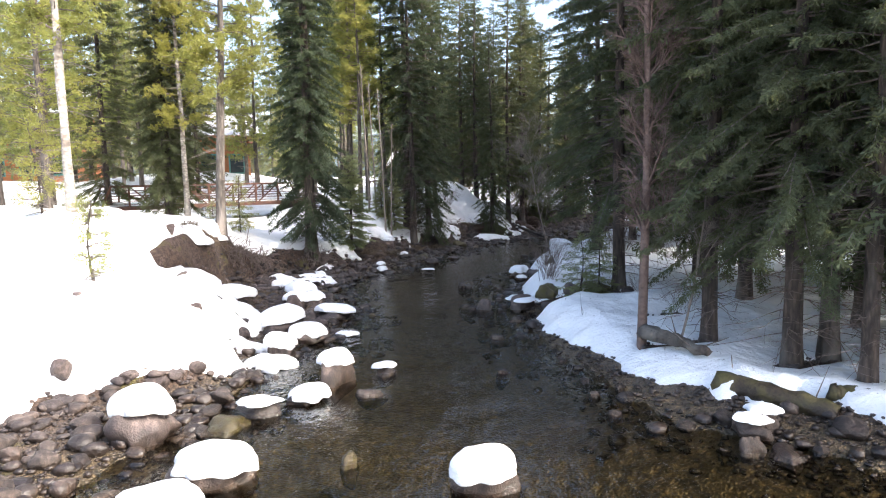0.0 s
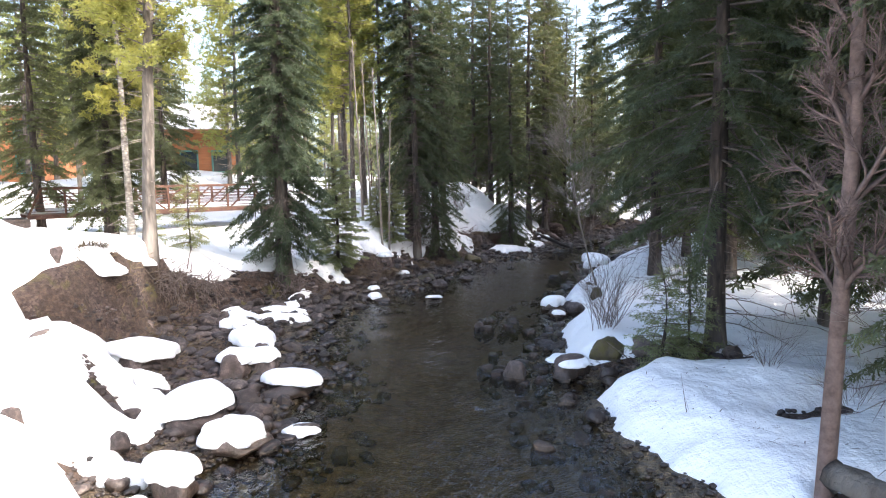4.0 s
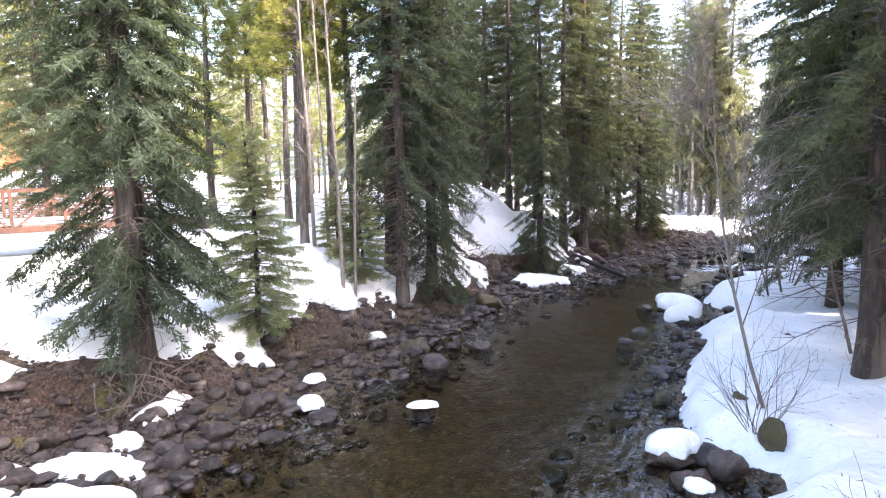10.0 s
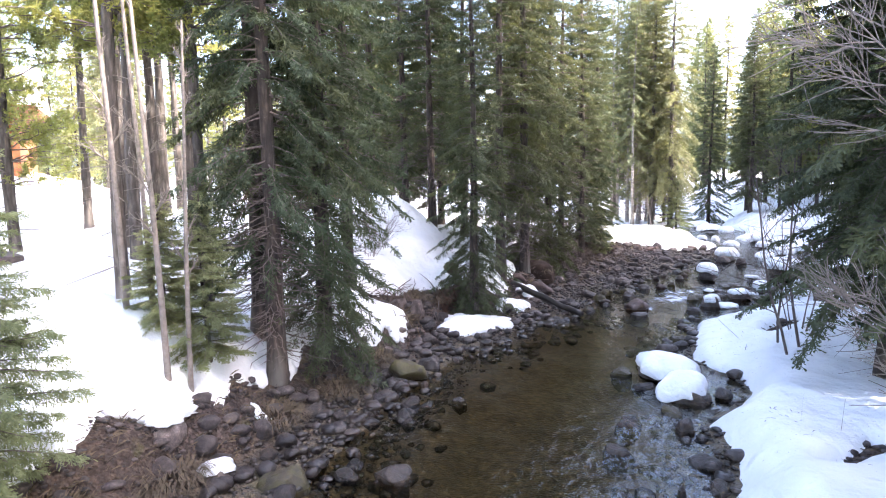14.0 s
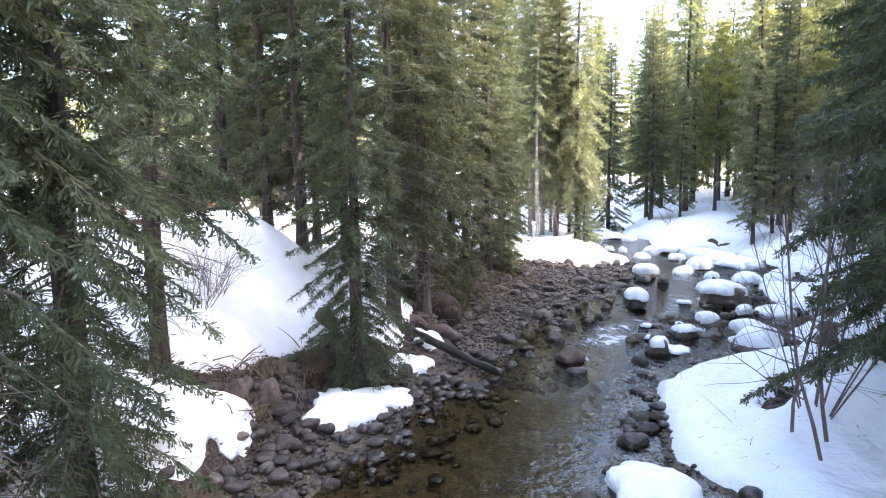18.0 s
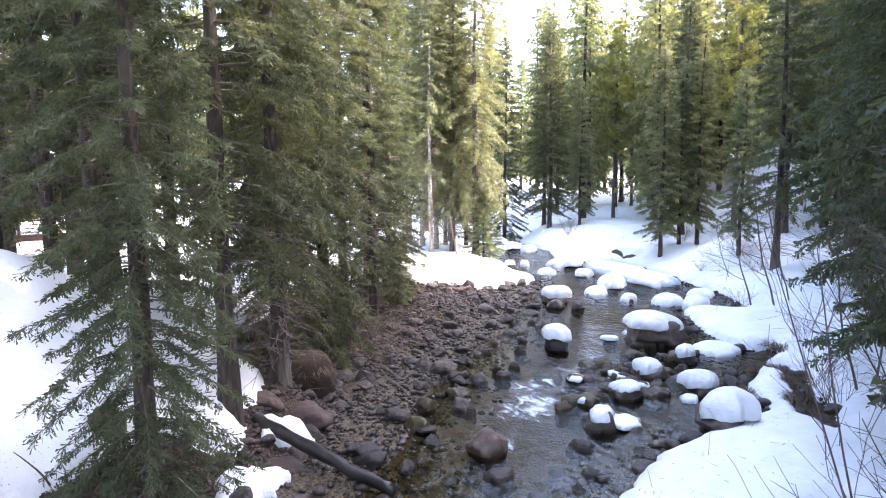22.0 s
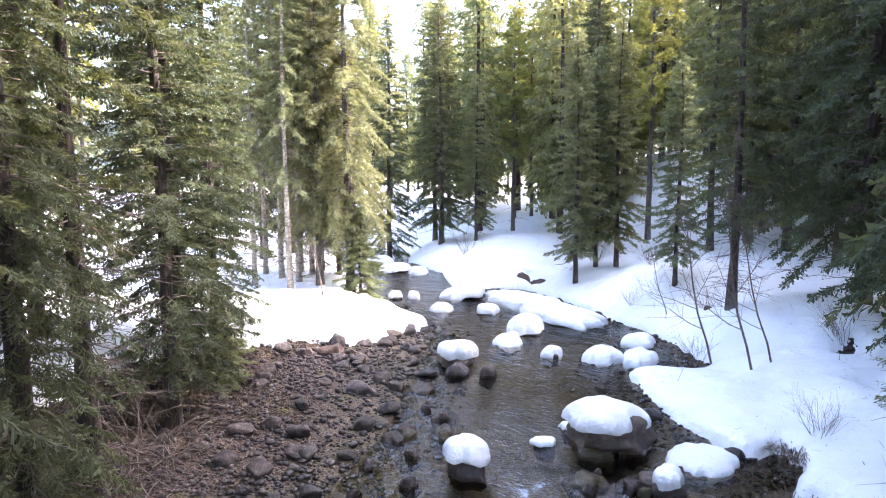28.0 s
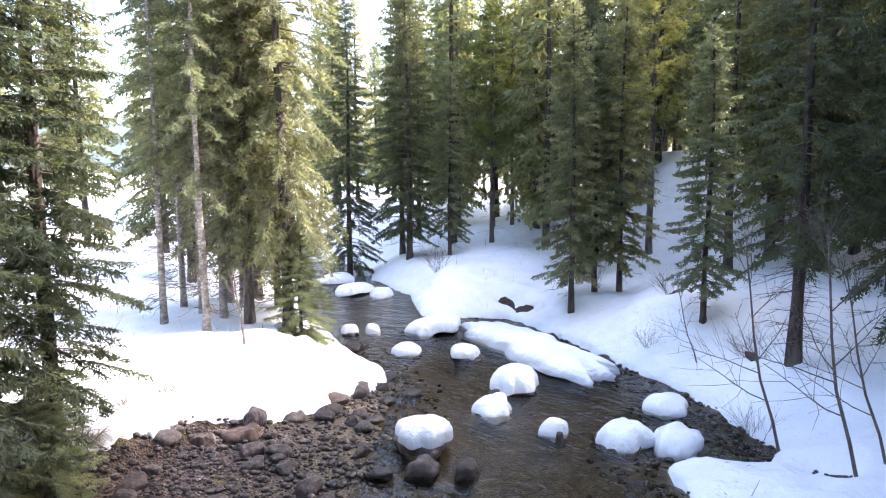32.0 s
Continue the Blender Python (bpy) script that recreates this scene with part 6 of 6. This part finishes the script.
deck_snow(-15.6, 29.4, 40, 8)
deck_snow(-6.5, 55.0, 8, 6)
# clods and stones in the bare earth bank
clod = random.Random(77)
for i in range(18):
    x, y = clod.uniform(-8.3, -5.8), clod.uniform(19.0, 23.5)
    g, s, m = land(np.array([x]), np.array([y]))
    if m[0] < -0.1:
        boulder(x, y, clod.uniform(0.14, 0.36), clod.uniform(0.04, 0.12), 0.0, clod.choice(["rock", "pink", "moss"]), label="small dark stone sticking out of the bare earth bank")
footbridge(-15.6, 29.4, 40, 8)
footbridge(-6.5, 55.0, 8, 6)


# ---- timber houses behind the trees ----
def house(x, y, w, d, h, turn, z, label):
    ob = tagged(new("house"), label, "house", "timber houses behind the trees")
    ob.matrix_basis = pose(x, y, z, 0, 0, turn)
    bm = bmesh.new()
    box(bm, 0, 0, h / 2, w, d, h)
    part("wall", bm, LOGWALL, ob)
    bm = bmesh.new()
    e = 0.7
    pts = [(-w / 2 - e, -d / 2 - e, h - 0.2), (w / 2 + e, -d / 2 - e, h - 0.2), (w / 2 + e, d / 2 + e, h - 0.2), (-w / 2 - e, d / 2 + e, h - 0.2), (-w / 2 - e, 0, h + d * 0.32), (w / 2 + e, 0, h + d * 0.32)]
    vs = [bm.verts.new(p) for p in pts]
    for f in ((0, 1, 5, 4), (2, 3, 4, 5), (0, 4, 3), (1, 2, 5), (3, 2, 1, 0)):
        bm.faces.new([vs[i] for i in f])
    part("roof", bm, LOGWALL, ob, "orange timber gable with broad eaves")
    bm = bmesh.new()
    vs = [bm.verts.new((p[0] * 1.02, p[1] * 1.02, p[2] + 0.22)) for p in pts]
    for f in ((0, 1, 5, 4), (2, 3, 4, 5), (0, 4, 3), (1, 2, 5)):
        bm.faces.new([vs[i] for i in f])
    bmesh.ops.solidify(bm, geom=bm.faces[:], thickness=0.18)
    part("roof_snow", bm, SNOW, ob, "snow lying on the roof")
    for k in range(max(2, int(w / 2.4))):
        cx = -w / 2 + (k + 0.5) * w / max(2, int(w / 2.4))
        for zz in ([1.4] if h < 4 else [1.4, 4.0]):
            for face in (-1, 1):
                bm = bmesh.new()
                for sx, sz, px, pz in ((0.12, 1.5, -0.56, 0), (0.12, 1.5, 0.56, 0), (1.24, 0.12, 0, 0.75), (1.24, 0.12, 0, -0.75)):
                    box(bm, cx + px, face * (d / 2 + 0.03), zz + pz, sx, 0.12, sz)
                wn = part("window", bm, TEAL, ob, "teal window frame")
                bm = bmesh.new()
                box(bm, cx, face * (d / 2 + 0.01), zz, 1.0, 0.06, 1.4)
                part("pane", bm, GLASS, wn)
    bm = bmesh.new()
    box(bm, -w / 2 - 0.02, 0, 1.02, 0.1, 0.95, 2.05)
    part("door", bm, TEAL, ob)
    return ob


house(-18.4, 54.5, 4.2, 6, 3.6, 20, 4.2, "orange timber lodge with teal window frames, half hidden by trees")
house(-40, 62, 12, 9, 6.0, 8, 4.5, "large orange-red timber lodge among the trees")
house(-3.4, 82, 4, 5, 3.4, -12, 2.4, "reddish timber house glimpsed behind the spruce trunks")


# ---- fallen wood, roots and grass ----
def log(name, label, a, b, r0, r1, material, bend=0.1, seed=0, stubs=0):
    ob = tagged(new(name), label, "log", "fallen logs on the banks")
    rng = np.random.default_rng(seed)
    a, b = np.array(a, float), np.array(b, float)
    u = np.linspace(0, 1, 12)
    P = a + (b - a) * u[:, None] + np.stack([0 * u, 0 * u, bend * np.sin(u * 3.1)], -1) + rng.normal(0, 0.015, (12, 3))
    V, F = tubes([(P, np.linspace(r0, r1, 12))], 9)
    V = V + rng.normal(0, 0.016, V.shape)
    n = len(V)
    V = np.concatenate([V, [P[0], P[-1]]])
    caps = [(n, (i + 1) % 9, i) for i in range(9)] + [(n + 1, n - 9 + i, n - 9 + (i + 1) % 9) for i in range(9)]
    me = mesh_of("log", V, [tuple(q) for q in F.tolist()] + caps, material)
    part_mesh("log_body", me, ob)
    if stubs:
        ls = []
        for k in range(stubs):
            i = rng.integers(2, 11)
            d = rng.normal(0, 1, 3)
            d[2] = abs(d[2])
            d /= np.linalg.norm(d)
            ls.append((P[i] + np.linspace(0, 1, 4)[:, None] * d * rng.uniform(0.2, 0.7), np.linspace(0.016, 0.005, 4)))
        V, F = tubes(ls, 4)
        part_mesh("branch_stubs", mesh_of("branch_stubs", V, F, TWIG), ob)
    return ob


log("fallen_log", "dark wet fallen log sloping down the bank into the creek", (4.7, 41.8, 0.95), (6.25, 39.5, 0.36), 0.10, 0.085, WETWOOD, 0.0, 1)
log("fallen_log", "grey-brown curved log lying on the snow under the bare tree", (3.95, 12.5, 0.90), (4.62, 11.0, 0.86), 0.16, 0.07, BARK, 0.05, 2, 4)
log("mossy_log", "mossy rotten log edging the snow at the water", (4.5, 10.4, 0.56), (5.75, 9.15, 0.40), 0.19, 0.17, ROTTEN, 0.03, 3, 4)
log("mossy_log", "mossy stub of log under the snow bank", (5.9, 9.6, 0.6), (6.5, 9.4, 0.6), 0.14, 0.12, ROTTEN, 0.0, 4)


def root_tangle(x, y, z, r, n, seed, label, material=TWIG):
    rng = np.random.default_rng(seed)
    ls = []
    for i in range(n):
        s = rng.normal(0, r * 0.5, 3) * np.array([1, 1, 0.45])
        d = rng.normal(0, 1, 3) + np.array([0, 0, -0.4])
        d /= np.linalg.norm(d)
        out = []
        bare_growth(rng, s, d, r * rng.uniform(0.5, 1.2), 0.014, 1, out, 0.6, 2, -0.6)
        ls += out
    V, F = tubes(ls, 4)
    ob = tagged(new("root_tangle", mesh_of("root_tangle", V, F, material)), label, "roots", kind="stuff")
    ob.location = (x, y, z)
    return ob


root_tangle(6.05, 43.85, 0.78, 0.5, 150, 1, "brown tangle of roots and dead grass at the bank", REDTWIG)


def root_mound(x, y, w, h, seed):
    """A low dome of red-brown soil bound by roots, eroded out of the bank."""
    bm = bmesh.new()
    bmesh.ops.create_icosphere(bm, subdivisions=4, radius=1.0)
    o = Vector((seed * 2.1, seed * 5.3, 0))
    for v in bm.verts:
        p = v.co.copy()
        k = 1 + 0.24 * noise.noise(p * 1.5 + o) + 0.10 * noise.noise(p * 5.0 + o) + 0.05 * noise.noise(p * 13.0 + o)
        v.co = Vector((p.x * k * w / 2, p.y * k * w / 2, p.z * k * h))
    me = bpy.data.meshes.new("root_mound")
    bm.to_mesh(me)
    bm.free()
    me.materials.append(REDSOIL)
    me.polygons.foreach_set("use_smooth", np.ones(len(me.polygons), dtype=bool))
    ob = tagged(new("root_mound", me), "red-brown mound of soil and fine roots beside the gravel", "mound")
    ob.location = (x, y, float(land(np.array([x]), np.array([y]))[0][0]))
    return ob


root_mound(6.05, 43.9, 1.25, 0.55, 3)
root_tangle(1.4, 38.5, 0.95, 0.5, 60, 2, "exposed roots under the eroded snowy bank")
root_tangle(2.1, 39.3, 0.95, 0.55, 80, 11, "red-brown roots and soil under the eroded snowy bank", STEEL)
root_tangle(0.9, 37.4, 0.9, 0.45, 60, 12, "dead grass and roots over a mossy rock", GRASS)
root_tangle(-5.0, 25.6, 1.0, 0.6, 50, 3, "dark roots below the spruce at the eroded bank")
root_tangle(-7.9, 19.7, 2.25, 0.55, 110, 4, "dry grass and roots hanging from the eroded bank", GRASS)
root_tangle(-7.1, 21.7, 1.75, 0.6, 90, 5, "dark roots hanging from the eroded bank")
root_tangle(-6.8, 22.9, 1.35, 0.5, 70, 9, "dark roots hanging from the eroded bank")
root_tangle(-9.0, 19.4, 2.4, 0.6, 60, 10, "dark roots hanging from the eroded bank")
root_tangle(3.7, 18.0, 0.5, 0.5, 40, 6, "brown roots under the willow bush")
for i, (x, y) in enumerate([(8.2, 47.3), (8.9, 48.5), (9.7, 51.0), (10.6, 51.9), (11.6, 52.8)]):
    root_tangle(x, y, 0.75, 0.85, 70, 30 + i, "brown brush of dead branches along the foot of the bank")
root_tangle(0.7, 38.5, 1.25, 0.5, 90, 36, "dark roots and earth in the hollow under the snow", REDTWIG)
root_tangle(9.0, 49.4, 0.7, 0.9, 60, 7, "brown roots and dead grass at the edge of the gravel bar", GRASS)
root_tangle(7.3, 46.0, 0.7, 0.8, 60, 8, "tangled dead branches on the edge of the gravel bar")


def tussock(x, y, w, h, seed):
    """A hummock of dead grass with its blades hanging outwards."""
    rng = np.random.default_rng(seed)
    n = 420
    a, r = rng.uniform(0, 6.28, n), np.sqrt(rng.uniform(0, 1, n)) * 0.55
    out = np.stack([np.cos(a), np.sin(a), 0 * a], -1)
    A = out * (r * w)[:, None] + np.array([0, 0, 1]) * (h * (1 - r ** 2) * 0.8)[:, None] - np.array([0, 0, 0.05])
    L = rng.uniform(0.12, 0.34, n)[:, None]
    S = np.stack([-np.sin(a), np.cos(a), 0 * a], -1) * 0.008
    M = A + (out * 0.7 + np.array([0, 0, 0.7])) * L * 0.5 + rng.normal(0, 0.03, (n, 3))
    T = M + (out * 0.8 - np.array([0, 0, 0.75])) * L * 0.7 + rng.normal(0, 0.04, (n, 3))
    V = np.stack([A - S, A + S, M + S * 0.8, M - S * 0.8, T], 1).reshape(-1, 3)
    i = np.arange(n)[:, None] * 5
    F = np.concatenate([i + np.array([[0, 1, 2]]), i + np.array([[0, 2, 3]]), i + np.array([[3, 2, 4]])])
    ob = tagged(new("grass_tussock", mesh_of("grass_tussock", V, F, GRASS)), "straw-brown tussock of dead grass at the bank's edge", "grass", "tussocks along the bank")
    ob.location = (x, y, float(land(np.array([x]), np.array([y]))[0][0]))
    return ob


for i, (x, y, w, h) in enumerate([(8.2, 48.3, 0.9, 0.35), (8.9, 49.5, 1.1, 0.4), (9.7, 50.3, 0.9, 0.3), (10.4, 51.3, 1.0, 0.35), (11.2, 52.3, 0.9, 0.3), (12.0, 53.2, 0.8, 0.3), (7.4, 47.2, 0.9, 0.35), (6.6, 45.6, 0.8, 0.35),
                                  (6.1, 43.9, 0.9, 0.45), (12.9, 53.6, 0.7, 0.25), (-7.9, 19.6, 0.8, 0.3), (-8.4, 19.3, 0.7, 0.3), (-2.4, 29.8, 0.8, 0.2), (-1.4, 32.0, 0.9, 0.25), (-0.4, 33.6, 0.9, 0.25), (0.2, 35.0, 0.8, 0.25),
                                  (-3.4, 28.6, 0.9, 0.25), (2.2, 39.6, 0.7, 0.3), (18.0, 42.0, 0.7, 0.25), (16.2, 41.2, 0.6, 0.25), (14.2, 40.1, 0.6, 0.25)]):
    tussock(x, y, w, h, i)
for i, (x, y, w, h) in enumerate([(16.2, 40.6, 0.5, 0.1), (15.5, 39.8, 0.5, 0.12), (14.7, 39.1, 0.5, 0.1), (14.0, 38.3, 0.5, 0.1), (1.3, 38.6, 0.6, 0.2), (2.0, 39.2, 0.6, 0.2)]):
    tussock(x, y, w, h, 40 + i)


# distant wooded ridge, with the haze painted into its colour
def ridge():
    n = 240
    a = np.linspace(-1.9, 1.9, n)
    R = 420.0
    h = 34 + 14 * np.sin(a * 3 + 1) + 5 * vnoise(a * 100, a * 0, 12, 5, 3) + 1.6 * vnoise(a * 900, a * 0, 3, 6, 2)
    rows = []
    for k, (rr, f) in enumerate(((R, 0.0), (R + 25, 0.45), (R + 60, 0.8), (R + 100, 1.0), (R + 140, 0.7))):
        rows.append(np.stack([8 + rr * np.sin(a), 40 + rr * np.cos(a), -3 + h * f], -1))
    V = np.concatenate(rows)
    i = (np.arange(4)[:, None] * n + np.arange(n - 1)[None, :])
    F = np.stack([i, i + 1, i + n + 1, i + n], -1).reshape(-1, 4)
    return tagged(new("backdrop", mesh_of("backdrop", V, F, FARWOOD)), "wooded ridge in the distance, its haze painted as blue-green", "hill", kind="structure")


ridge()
